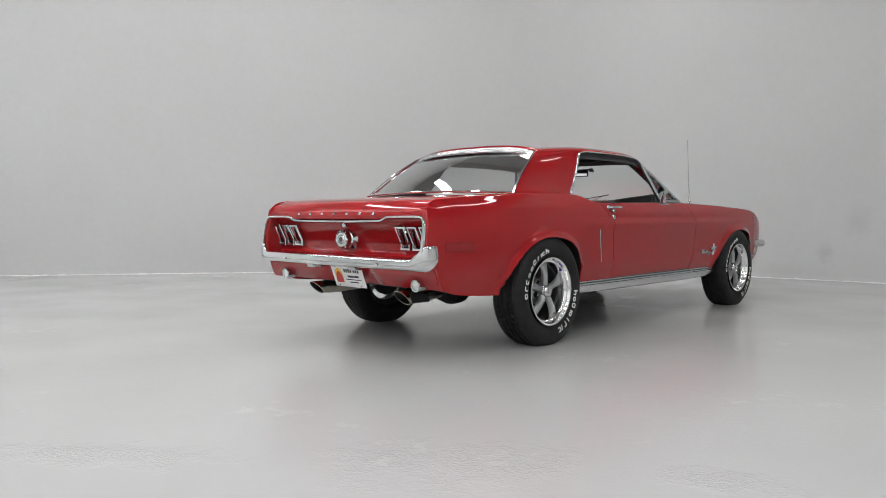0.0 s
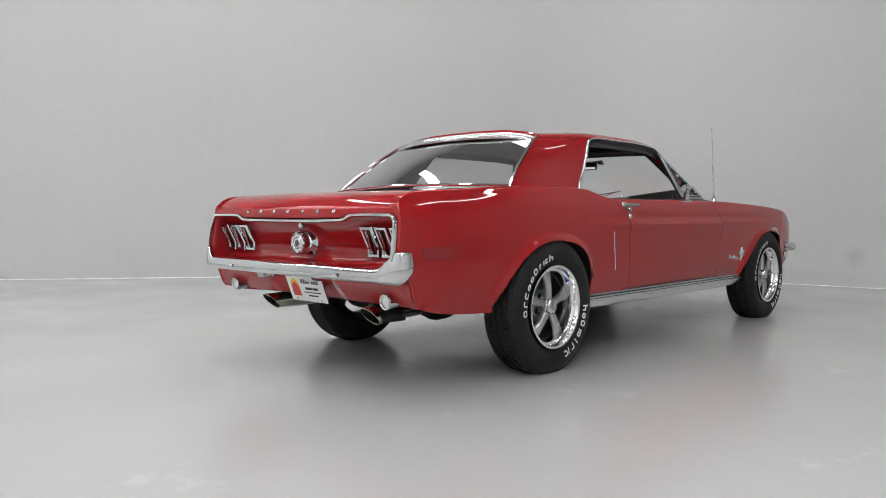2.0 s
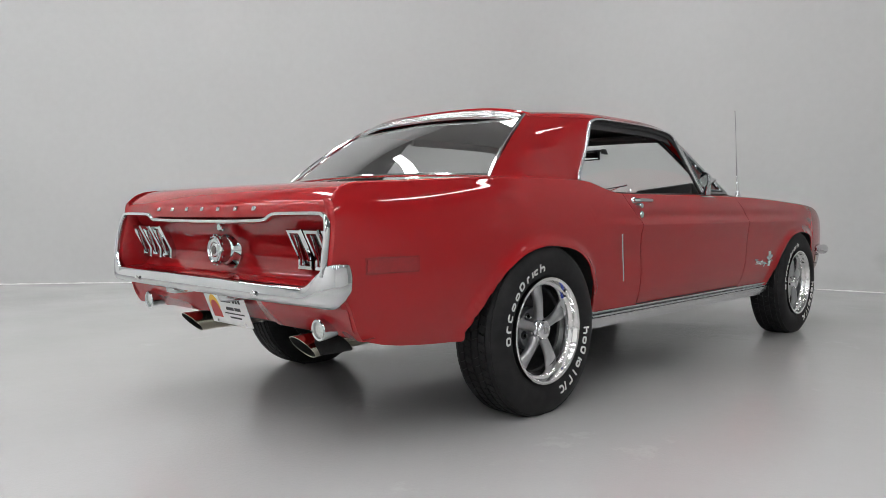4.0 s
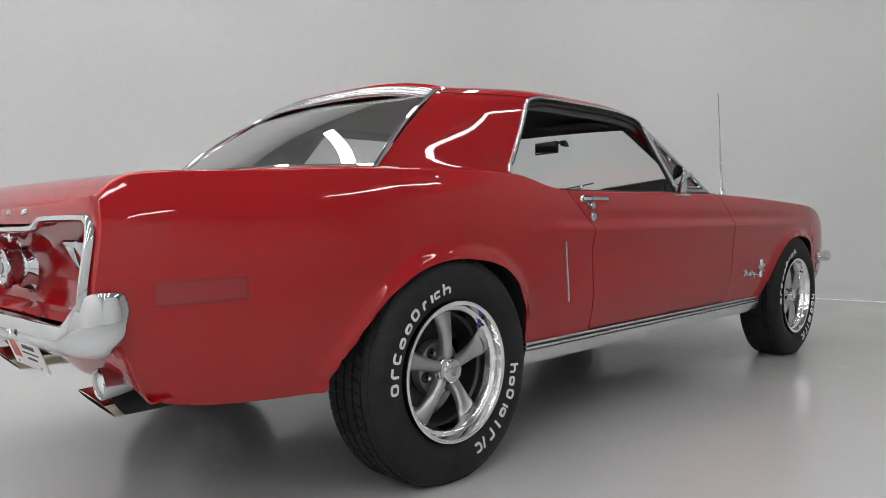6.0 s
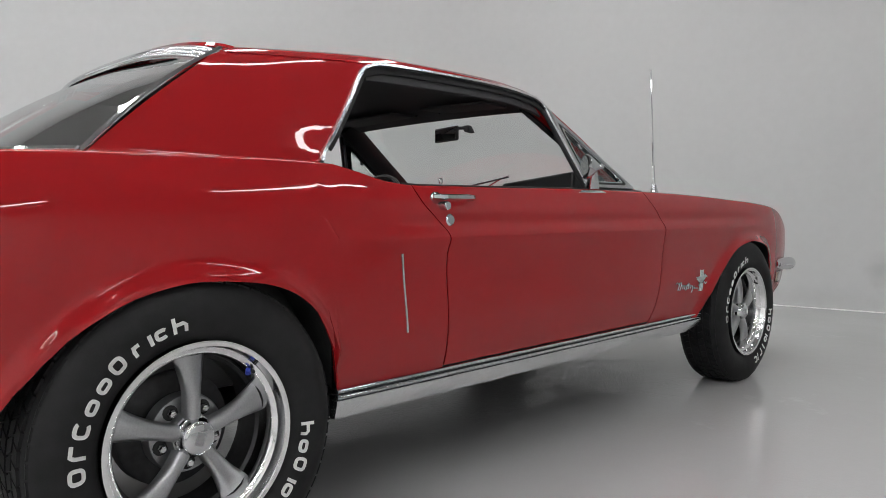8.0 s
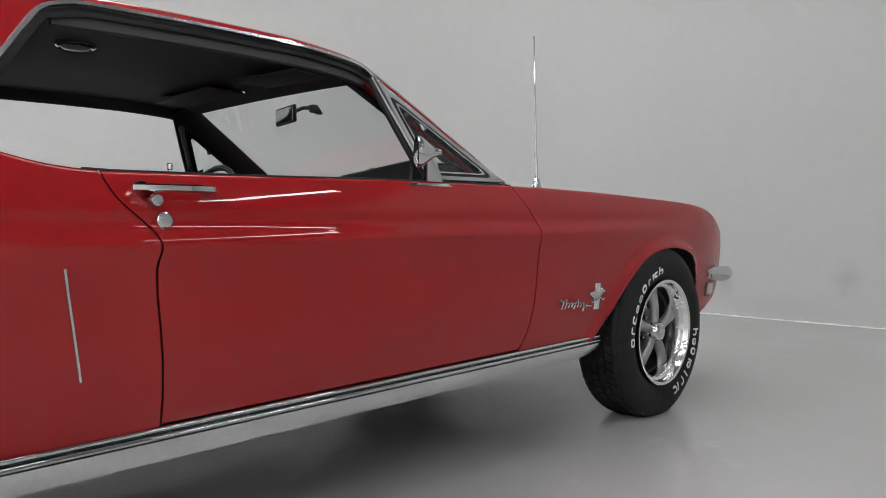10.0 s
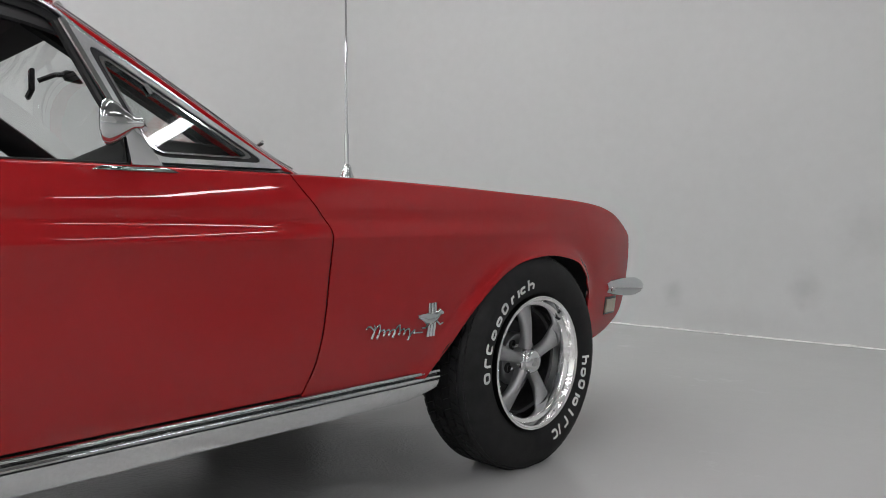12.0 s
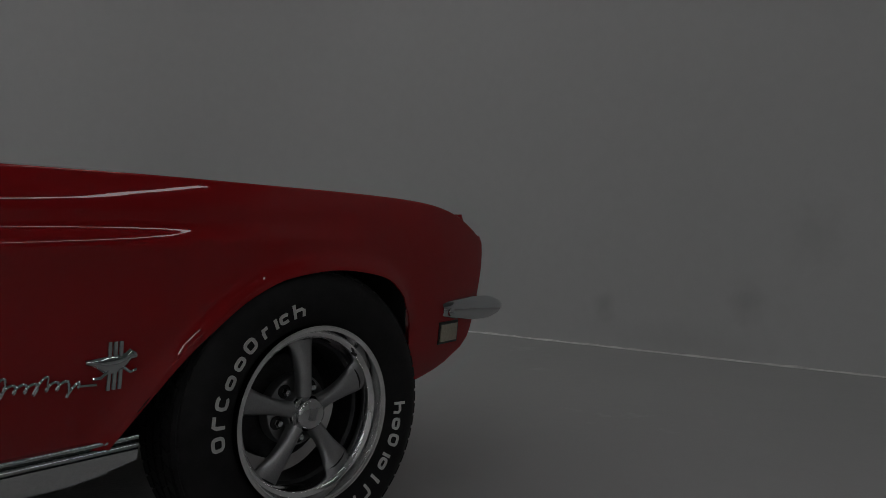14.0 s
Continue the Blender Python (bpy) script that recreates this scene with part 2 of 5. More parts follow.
def hexa(pts, bevel=0.0, seg=2):
    """A block from eight corners: four below, four above, both the same way round."""
    bm = bmesh.new()
    v = [bm.verts.new(p) for p in pts]
    for f in ((3, 2, 1, 0), (4, 5, 6, 7), (0, 1, 5, 4), (1, 2, 6, 5), (2, 3, 7, 6), (3, 0, 4, 7)):
        bm.faces.new([v[i] for i in f])
    bmesh.ops.recalc_face_normals(bm, faces=bm.faces[:])
    if bevel:
        bmesh.ops.bevel(bm, geom=bm.edges[:], offset=bevel, segments=seg, affect="EDGES", profile=0.5)
    return bm


def tube(points, radius, sides=8, taper=1.0, flat=1.0):
    """A round rod along points; flat squeezes it across."""
    pts = [Vector(p) for p in points]
    rows, up = [], Vector((0, 0, 1))
    for i, p in enumerate(pts):
        d = (pts[min(i + 1, len(pts) - 1)] - pts[max(i - 1, 0)]).normalized()
        side = d.cross(up)
        side = side.normalized() if side.length > 1e-4 else Vector((1, 0, 0))
        over = side.cross(d).normalized()
        r = radius * (1 + (taper - 1) * i / max(1, len(pts) - 1))
        rows.append([p + side * r * flat * math.cos(a) + over * r * math.sin(a) for a in (2 * math.pi * k / sides for k in range(sides))])
    bm = grid(rows, close=True)
    for r in (rows[0], rows[-1]):
        f = [min(bm.verts, key=lambda v: (v.co - q).length_squared) for q in r]
        try:
            bm.faces.new(f)
        except ValueError:
            pass
    bmesh.ops.recalc_face_normals(bm, faces=bm.faces[:])
    return bm


def lathe(profile, sides=48, axis="x"):
    """A turned body: profile of (along, radius) round the x axis."""
    rows = []
    for a, r in profile:
        rows.append([(a, r * math.cos(k * 2 * math.pi / sides), r * math.sin(k * 2 * math.pi / sides)) for k in range(sides)])
    bm = grid(rows, close=True)
    bmesh.ops.recalc_face_normals(bm, faces=bm.faces[:])
    return bm


def ribbon(points, width, height, out):
    """A strip with a bevelled section along points: width along 'across', height along out."""
    pts = [Vector(p) for p in points]
    rows = []
    for i, p in enumerate(pts):
        d = (pts[min(i + 1, len(pts) - 1)] - pts[max(i - 1, 0)]).normalized()
        o = out(p) if callable(out) else Vector(out)
        o = (o - d * o.dot(d)).normalized()
        c = d.cross(o).normalized()
        w, h = width / 2, height
        rows.append([p + c * a * w + o * b * h for a, b in ((-1, -0.3), (-1, 0.45), (-0.6, 1), (0.6, 1), (1, 0.45), (1, -0.3))])
    bm = grid(rows, close=True)
    for r in (rows[0], rows[-1]):
        f = [min(bm.verts, key=lambda v: (v.co - q).length_squared) for q in r]
        try:
            bm.faces.new(f)
        except ValueError:
            pass
    bmesh.ops.recalc_face_normals(bm, faces=bm.faces[:])
    return bm


def curve(knots):
    """A smooth function through (place, value) knots, with no overshoot."""
    k = np.array(sorted(knots), float)
    xs, ys = k[:, 0], k[:, 1]
    h = np.diff(xs)
    d = np.diff(ys) / h
    m = np.zeros(len(xs))
    m[0], m[-1] = d[0], d[-1]
    for i in range(1, len(xs) - 1):
        if d[i - 1] * d[i] > 0:
            w1, w2 = 2 * h[i] + h[i - 1], h[i] + 2 * h[i - 1]
            m[i] = (w1 + w2) / (w1 / d[i - 1] + w2 / d[i])

    def at(x):
        x = min(max(x, xs[0]), xs[-1])
        i = min(max(int(np.searchsorted(xs, x)) - 1, 0), len(h) - 1)
        t = (x - xs[i]) / h[i]
        return float(ys[i] * (1 + 2 * t) * (1 - t) ** 2 + m[i] * h[i] * t * (1 - t) ** 2 + ys[i + 1] * t * t * (3 - 2 * t) + m[i + 1] * h[i] * t * t * (t - 1))

    return at


def mix(a, b, t):
    return a + (b - a) * t


def ease(a, b, x):
    t = min(max((x - a) / (b - a), 0.0), 1.0)
    return t * t * (3 - 2 * t)


# ---- the studio ----
def wall_line():
    """The foot of the two painted walls and the soft corner between them."""
    a, b, r = Vector((-2.62, 5.42)), 1.1, []
    left, right = Vector((-0.605, -0.796)), Vector((0.994, 0.105))
    for k in range(13):
        t = k / 12
        p = a + left * b
        q = a + right * b
        r.append(p * (1 - t) ** 2 + a * 2 * t * (1 - t) + q * t * t)
    return [a + left * 10.5] + r + [a + right * 13.5]


FOOT = wall_line()


def thick_wall(foot, depth):
    """An upright wall of that thickness behind its foot line."""
    rows = []
    for i, p in enumerate(foot):
        d = (foot[min(i + 1, len(foot) - 1)] - foot[max(i - 1, 0)]).normalized()
        q = p + Vector((-d.y, d.x)) * depth
        rows.append([(p.x, p.y, 0), (p.x, p.y, CEILING), (q.x, q.y, CEILING), (q.x, q.y, 0)])
    bm = grid(rows, close=True)
    bmesh.ops.recalc_face_normals(bm, faces=bm.faces[:])
    return bm


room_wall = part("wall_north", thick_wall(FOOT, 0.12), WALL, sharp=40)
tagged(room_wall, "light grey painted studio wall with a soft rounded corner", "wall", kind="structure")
E0, E1 = FOOT[0], FOOT[-1]


def caulk_line():
    """The uneven pale bead where wall and floor meet."""
    rng = random.Random(5)
    rows = []
    pts = resample_line([Vector((p.x, p.y, GROUND)) for p in FOOT], 0.06)
    for i, p in enumerate(pts):
        d = (pts[min(i + 1, len(pts) - 1)] - pts[max(i - 1, 0)]).normalized()
        n = Vector((d.y, -d.x, 0))
        w, h = 0.012 + 0.010 * rng.random() ** 2, 0.007 + 0.009 * rng.random() ** 2
        rows.append([p + Vector((0, 0, h)) - n * 0.002, p + n * 0.35 * w + Vector((0, 0, 0.7 * h)), p + n * w + Vector((0, 0, 0.001))])
    return grid(rows)


def resample_line(pts, step):
    out = []
    for a, b in zip(pts, pts[1:]):
        n = max(1, int((b - a).length / step))
        out += [a + (b - a) * (k / n) for k in range(n)]
    return out + [pts[-1]]


caulk = part("baseboard", caulk_line(), CAULK, sharp=20)
tagged(caulk, "chipped pale caulk bead along the foot of the wall", "trim", kind="structure")
# added walls out of view: they close the room and brighten the car's reflections
BACK = [Vector((E1.x, -9.0)), Vector((E0.x, -9.0))]
for name, p, q in (("wall_east", E1, BACK[0]), ("wall_south", BACK[0], BACK[1]), ("wall_west", BACK[1], E0)):
    w = part(name, grid([[(p.x, p.y, 0), (p.x, p.y, CEILING)], [(q.x, q.y, 0), (q.x, q.y, CEILING)]]), BACK_WALL)
    tagged(w, "unseen pale wall closing the studio, white to bounce light", "wall", kind="structure")
floor = part("floor", box(E0.x - 0.3, E1.x + 0.3, -9.2, 7.2, -0.1, GROUND), FLOOR)
tagged(floor, "glossy light grey epoxy concrete studio floor", "floor", kind="structure")
ceiling = part("ceiling", box(E0.x - 0.3, E1.x + 0.3, -9.2, 7.2, CEILING, CEILING + 0.12), CEIL)
tagged(ceiling, "plain grey painted studio ceiling", "ceiling", kind="structure")


def strip_light():
    root = new("strip_light")
    part("housing", box(-0.10, 0.10, -1.22, 1.22, -0.02, 0.035, 0.008), HOUSING, root)
    part("diffuser", box(-0.085, 0.085, -1.20, 1.20, -0.045, -0.021, 0.008), TUBE, root, "lit white diffuser")
    return tagged(root, "lit white fluorescent strip light on the ceiling", "lamp", "ceiling strip lights")


lamp = strip_light()
ALONG, ACROSS = Vector((0.796, -0.605)), Vector((0.605, 0.796))


def inside(p, margin):
    """Whether a place on the ceiling lies within the walls."""
    a = Vector((-2.62, 5.42))
    left = (p - a).dot(ALONG)
    right = -(p - a).dot(Vector((-0.105, 0.994)))
    return left > margin and right > margin and -8.8 < p.y and E0.x + 0.2 < p.x < E1.x - 0.2


# rows of lights square to the left wall, about two metres apart, the last two lamps standing alone, one of them longer
ROWS = [(row if row >= 0 else row + 0.28, 2.25 + 2.46 * k) for row in range(-6, 3) for k in range(-3, 10) if (row, k) != (2, 2)] + [(4, 6.40), (4, 11.95)]
TURN = math.degrees(math.atan2(ALONG.y, ALONG.x)) - 90
spots = []
for row, far in ROWS:
    q = Vector((-5.1, 2.08)) + ACROSS * (1.96 * row) + ALONG * far
    if inside(q - ALONG * 1.22, 0.04) and inside(q + ALONG * 1.22, 0.3):
        spots.append((q.x, q.y, TURN))
for k, (x, y, turn) in enumerate(spots):
    m = pose(x, y, CEILING - 0.035, 0, 0, turn)
    if k == len(spots) - 2:
        m = m @ Matrix.Diagonal((1, 1.12, 1, 1))
    if k == 0:
        lamp.matrix_basis = m
    else:
        copy_thing(lamp, m)


# ---- the car: body surfaces ----
# x is the car's right, y ahead from the rear axle, z up
WB = 2.743
car = tagged(new("car"), "glossy red classic coupe with chrome trim on a studio floor", "car")

top_z = curve([(-1.0, 0.80), (-0.955, 0.835), (-0.93, 0.862), (-0.873, 0.884), (-0.68, 0.897), (-0.22, 0.922), (0.2, 0.929), (0.39, 0.925), (0.47, 0.909), (0.56, 0.887),
               (0.66, 0.878), (1.0, 0.880), (1.44, 0.885), (1.85, 0.884), (2.1, 0.881), (2.35, 0.874), (2.67, 0.860), (3.05, 0.840), (3.18, 0.826), (3.27, 0.805),
               (3.34, 0.774), (3.40, 0.735), (3.45, 0.69)])
half_w = curve([(-1.0, 0.748), (-0.9, 0.767), (-0.7, 0.783), (-0.4, 0.796), (0.0, 0.801), (0.4, 0.799), (0.75, 0.796), (1.2, 0.793), (2.0, 0.791), (2.3, 0.793),
                (2.8, 0.796), (3.1, 0.787), (3.25, 0.772), (3.38, 0.748), (3.45, 0.73)])
prof_door = curve([(0.26, -0.085), (0.33, -0.045), (0.38, -0.024), (0.45, -0.007), (0.52, 0.0), (0.62, 0.0005), (0.69, 0.0055), (0.722, 0.0098), (0.734, 0.0108), (0.742, 0.0085), (0.748, 0.0058),
                   (0.757, 0.0008), (0.766, -0.0042), (0.772, -0.0069), (0.780, -0.0092), (0.79, -0.0106), (0.80, -0.0119), (0.815, -0.0160), (0.83, -0.0221), (0.85, -0.0315), (0.87, -0.0423), (0.885, -0.0513), (0.93, -0.081)])
prof_rear = curve([(0.26, -0.09), (0.33, -0.055), (0.38, -0.033), (0.45, -0.012), (0.55, 0.0), (0.65, 0.003), (0.72, 0.0), (0.80, -0.013), (0.84, -0.023), (0.87, -0.0345), (0.90, -0.0490), (0.93, -0.0636), (0.97, -0.083)])
prof_nose = curve([(0.26, -0.085), (0.33, -0.045), (0.38, -0.024), (0.45, -0.007), (0.52, 0.0), (0.62, 0.001), (0.70, -0.002), (0.76, -0.009), (0.80, -0.0165), (0.83, -0.0250), (0.87, -0.0423), (0.93, -0.081)])
arch_rear = curve([(-0.43, 0.345), (-0.412, 0.405), (-0.364, 0.463), (-0.318, 0.514), (-0.25, 0.576), (-0.21, 0.602), (-0.12, 0.643), (0.0, 0.663), (0.125, 0.653),
                   (0.2, 0.634), (0.276, 0.586), (0.333, 0.50), (0.358, 0.42), (0.366, 0.345)])
arch_front = curve([(2.30, 0.345), (2.335, 0.397), (2.41, 0.482), (2.5, 0.558), (2.59, 0.618), (2.68, 0.653), (2.80, 0.665), (2.94, 0.646), (3.033, 0.590), (3.063, 0.51),
                    (3.072, 0.42), (3.078, 0.345)])
sill = curve([(-1.0, 0.50), (-0.955, 0.47), (-0.905, 0.43), (-0.85, 0.393), (-0.644, 0.357), (-0.43, 0.345), (0.366, 0.345), (2.30, 0.345), (3.078, 0.345), (3.2, 0.37),
              (3.36, 0.45), (3.45, 0.50)])
ROLL = 0.007


def low_z(y):
    if -0.43 < y < 0.366:
        return arch_rear(y)
    if 2.30 < y < 3.078:
        return arch_front(y)
    return sill(y)


LIP = [(y, arch_rear(y)) for y in np.linspace(-0.43, 0.366, 40)] + [(y, arch_front(y)) for y in np.linspace(2.30, 3.078, 40)]
LIP = np.array(LIP)


def side_x(y, z, lip=True):
    """How far out the body's side stands at a place along the car and a height."""
    t = ease(0.30, 0.72, y)
    x = half_w(y) + mix(prof_rear(z + 0.028 * ease(-0.15, -0.70, y)), mix(prof_door(z), prof_nose(z), ease(2.35, 3.15, y)), t)
    d = top_z(y) - z
    if d < ROLL:
        s = 1 - max(d, 0) / ROLL
        x -= ROLL * 0.95 * (1 - math.sqrt(max(0.0, 1 - s * s)))
    if lip:
        near = math.sqrt(((LIP - (y, z)) ** 2).sum(1).min())
        x += 0.020 * (1 - 0.8 * ease(2.96, 3.10, y)) * math.exp(-((near / 0.030) ** 2))
    return x


door_rear = curve([(0.30, 0.752), (0.37, 0.751), (0.52, 0.746), (0.69, 0.736), (0.73, 0.745), (0.745, 0.742), (0.832, 0.668), (0.875, 0.650), (0.93, 0.64)])
door_front = curve([(0.30, 1.885), (0.365, 1.905), (0.45, 1.935), (0.60, 1.962), (0.70, 1.970), (0.752, 1.972), (0.80, 1.945), (0.86, 1.905), (0.90, 1.885)])
tail_edge = curve([(0.34, -0.80), (0.40, -0.885), (0.43, -0.905), (0.50, -0.930), (0.60, -0.980), (0.65, -0.978), (0.70, -0.970), (0.78, -0.958), (0.90, -0.956)])
nose_edge = curve([(0.34, 3.18), (0.45, 3.335), (0.52, 3.362), (0.55, 3.374), (0.60, 3.392), (0.65, 3.407), (0.70, 3.415), (0.90, 3.418)])


HEIGHTS = list(np.linspace(0, 0.68, 26)[:-1]) + list(np.linspace(0.68, 0.83, 40)[:-1]) + [0.83 + 0.17 * (1 - (1 - k / 24) ** 1.5) for k in range(25)]


def panel(left, right, us, lip=True, foot=0.0):
    """One outer panel of the right side between two edges."""
    rows = []
    for u in us:
        r = []
        for v in HEIGHTS:
            z = 0.6
            lo, hi = 0.30, 0.95
            for _ in range(15):
                z = (lo + hi) / 2
                y = mix(left(z), right(z), u)
                lo, hi = (z, hi) if mix(max(foot, low_z(y)), top_z(y), v) > z else (lo, z)
            y = mix(left(z), right(z), u)
            r.append((side_x(y, z, lip), y, z))
        rows.append(r)
    return grid(rows)


def steps(*stops):
    out = []
    for (a, n), (b, _) in zip(stops, stops[1:]):
        out += [a + (b - a) * k / n for k in range(n)]
    return out + [stops[-1][0]]


def both(name, make, material, label="", parent=None):
    """A part on the right and its mirror image on the left."""
    right = make()
    left = flip_x(right.copy())
    a = part(name, right, material, parent or car, label)
    b = part(name, left, material, parent or car, label)
    return a, b


GAP = 0.0025
both("rear_quarter_panel", lambda: thicken(panel(tail_edge, lambda z: door_rear(z) - GAP, steps((0, 26), (0.28, 14), (0.33, 40), (0.77, 16), (0.80, 8), (1, 1))), 0.004), PAINT)
doors = both("door", lambda: thicken(panel(lambda z: door_rear(z) + GAP, lambda z: door_front(z) - GAP, steps((0, 40), (1, 1)), foot=0.3725), 0.004), PAINT)
both("front_fender", lambda: thicken(panel(lambda z: door_front(z) + GAP, nose_edge, steps((0, 12), (0.20, 14), (0.27, 44), (0.79, 18), (0.84, 16), (1, 1))), 0.004), PAINT)
for s in (1, -1):
    part("door_jamb", grid([[(s * (side_x(y, 0.36, False) - 0.012), y, 0.345), (s * (side_x(y, 0.40, False) - 0.014), y, 0.40)] for y in np.linspace(0.72, 1.93, 30)]), BLACK, car)
    for f, a, b in ((door_rear, 0.345, 0.872), (door_front, 0.345, 0.88)):
        zs = np.linspace(a, b, 30)
        part("door_jamb", grid([[(s * (side_x(f(z), z, False) - 0.012), f(z) - 0.02, z), (s * (side_x(f(z), z, False) - 0.012), f(z) + 0.02, z)] for z in zs]), BLACK, car)


def chaikin(pts, n=3):
    pts = [np.array(p, float) for p in pts]
    for _ in range(n):
        out = [pts[0]]
        for a, b in zip(pts, pts[1:]):
            out += [0.75 * a + 0.25 * b, 0.25 * a + 0.75 * b]
        pts = out + [pts[-1]]
    return pts


def resample(pts, n):
    p = np.array(pts)
    d = np.r_[0, np.cumsum(np.linalg.norm(np.diff(p, axis=0), axis=1))]
    s = np.linspace(0, d[-1], n)
    return np.stack([np.interp(s, d, p[:, k]) for k in range(p.shape[1])], 1)


def deck_rows(ys, crown, inset=0.0):
    rows = []
    for y in ys:
        z = top_z(y)
        x0 = side_x(y, z, False) - inset
        rows.append([(x0 * u, y, z + crown * (1 - abs(u) ** 2.4)) for u in np.linspace(1, -1, 25)])
    return rows


# boot lid, its turned-down rear face, and the hood
part("boot_lid", grid(deck_rows(np.linspace(-0.802, -0.10, 24), 0.004)), PAINT, car)
part("hood", grid(deck_rows(np.linspace(1.90, 3.29, 40), 0.035)), PAINT, car)


LID_EDGE = chaikin([(-0.80, 0.8905), (-0.870, 0.8825), (-0.915, 0.865), (-0.950, 0.839), (-0.966, 0.823), (-0.969, 0.805), (-0.966, 0.783)], 3)


def tail_lip():
    """The boot lid's rolled rear edge and the sloping face above the chrome strip."""
    rows = []
    for y, z in LID_EDGE:
        t = (0.8905 - z) / 0.1075
        r = []
        for u in np.linspace(1, -1, 33):
            c = 1 - abs(u) ** 3
            r.append((0.716 * u, y - 0.018 * c * (0.3 + 0.7 * t) + 0.008 * (1 - c), z + 0.006 * c * (1 - t) - 0.008 * c * t))
        rows.append(r)
    return grid(rows)


part("boot_lid_face", tail_lip(), PAINT, car)

# tail panel, sunk between the quarter ends
TAIL_Y = -0.870


tail_curve = curve([(0.55, -0.900), (0.575, -0.882), (0.60, -0.868), (0.63, -0.865), (0.66, -0.873), (0.70, -0.888), (0.74, -0.905), (0.80, -0.935)])


def tail_y(z):
    """The concave tail panel: deepest at mid height."""
    return tail_curve(z)


part("tail_panel", grid([[(0.735 * u, tail_y(z), z) for u in np.linspace(1, -1, 21)] for z in np.linspace(0.56, 0.80, 16)], flip=True), PAINT, car)


def quarter_end():
    """The closing cap between the side's rear edge and the sunk tail panel."""
    rows = []
    for z in np.linspace(0.50, 0.834, 24):
        y = tail_edge(z)
        x = side_x(y, z, False)
        rows.append([(x, y, z), (x - 0.006, y - 0.006, z), (x - 0.022, y - 0.009, z), (x - 0.036, y - 0.004, z), (x - 0.043, y + 0.010, z), (x - 0.046, TAIL_Y + 0.02, z)])
    return grid(rows)


both("quarter_end_cap", quarter_end, PAINT)


# ---- roof, pillars and glass ----
shoulder_w = curve([(-0.3, 0.526), (0.2, 0.549), (0.4, 0.574), (0.6, 0.591), (0.8, 0.598), (1.1, 0.597), (1.35, 0.580), (1.5, 0.560), (1.7, 0.545)])
shoulder_z = curve([(-0.3, 1.16), (0.2, 1.207), (0.45, 1.222), (0.7, 1.232), (1.0, 1.234), (1.2, 1.232), (1.35, 1.224), (1.48, 1.206), (1.6, 1.17)])
base_w = curve([(-0.3, 0.651), (-0.16, 0.656), (0.1, 0.664), (0.39, 0.674), (0.6, 0.693), (1.9, 0.67)])


def roof_section(y):
    """Half of the roof across the car: (x, z) from the belt up to the middle."""
    w, z, b = shoulder_w(y), shoulder_z(y), base_w(y)
    crown = mix(0.036, 0.042, ease(0.18, 0.75, y))
    fore = ease(0.18, 0.75, y)
    edge = side_x(y, 0.92, False) - 0.006
    lean = b - (b - w - 0.006) * 0.39
    pts = [(edge, 0.9205), (mix(b, edge, 0.45), 0.922), (b + 0.012, 0.927), (b, 0.945), (lean, mix(0.945, z, 0.45)), (w + 0.008, z), (w - mix(0.095, 0.055, fore), z + mix(0.019, 0.030, fore)), (0.28, z + crown - mix(0.007, -0.002, fore)), (0, z + crown + 0.004)]
    return chaikin(pts, 3)


def pillar_rear(z):
    """The rear edge of the rear pillar."""
    t = (z - 0.925) / (1.212 - 0.925)
    return mix(-0.165, 0.212, t) - 0.012 * math.sin(math.pi * min(max(t, 0), 1))


win_rear = curve([(0.90, 0.388), (0.926, 0.392), (1.0, 0.446), (1.1, 0.518), (1.17, 0.568), (1.205, 0.600), (1.222, 0.640), (1.232, 0.72)])


def roof_point(y, x=None, z=None):
    p = np.array(roof_section(y))
    if z is not None:
        i = np.argsort(p[:, 1])
        return float(np.interp(z, p[i, 1], p[i, 0]))
    i = np.argsort(p[:, 0])
    return float(np.interp(x, p[i, 0], p[i, 1]))


def pillar_sheet():
    rows = []
    for z in list(np.linspace(0.9205, 0.965, 14)[:-1]) + list(np.linspace(0.965, 1.222, 22)):
        a, b = pillar_rear(z), win_rear(z)
        rows.append([(roof_point(y, z=z), y, z) for y in np.linspace(a, b, 18)])
    return grid(rows, flip=True)




def roof_back(x):
    """The roof's rear edge, bowed backwards in the middle."""
    return 0.165 + 0.05 * (x / 0.543) ** 2.5


roof_fore = curve([(0.0, 1.497), (0.3, 1.489), (0.45, 1.476), (0.52, 1.464), (0.60, 1.43)])


def roof_top():
    """The roof skin, from gutter to gutter."""
    rows = []
    for k in range(41):
        t = k / 40
        half = []
        for q in np.linspace(0, 1, 22):
            yb, yf = 0.2, 1.42
            y = mix(yb, yf, t)
            for _ in range(3):
                p = roof_section(y)
                cut = [s for s in p if s[1] >= shoulder_z(y) - 0.012]
                s = resample(cut, 22)[int(round(q * 21))]
                y = mix(roof_back(s[0]), roof_fore(s[0]), t)
            half.append((s[0], y, s[1]))
        rows.append(half + [(-x, y, z) for x, y, z in half[-2::-1]])
    return grid(rows, flip=True)


part("roof", thicken(roof_top(), 0.003), PAINT, car)
both("rear_pillar", lambda: thicken(pillar_sheet(), 0.006), PAINT)


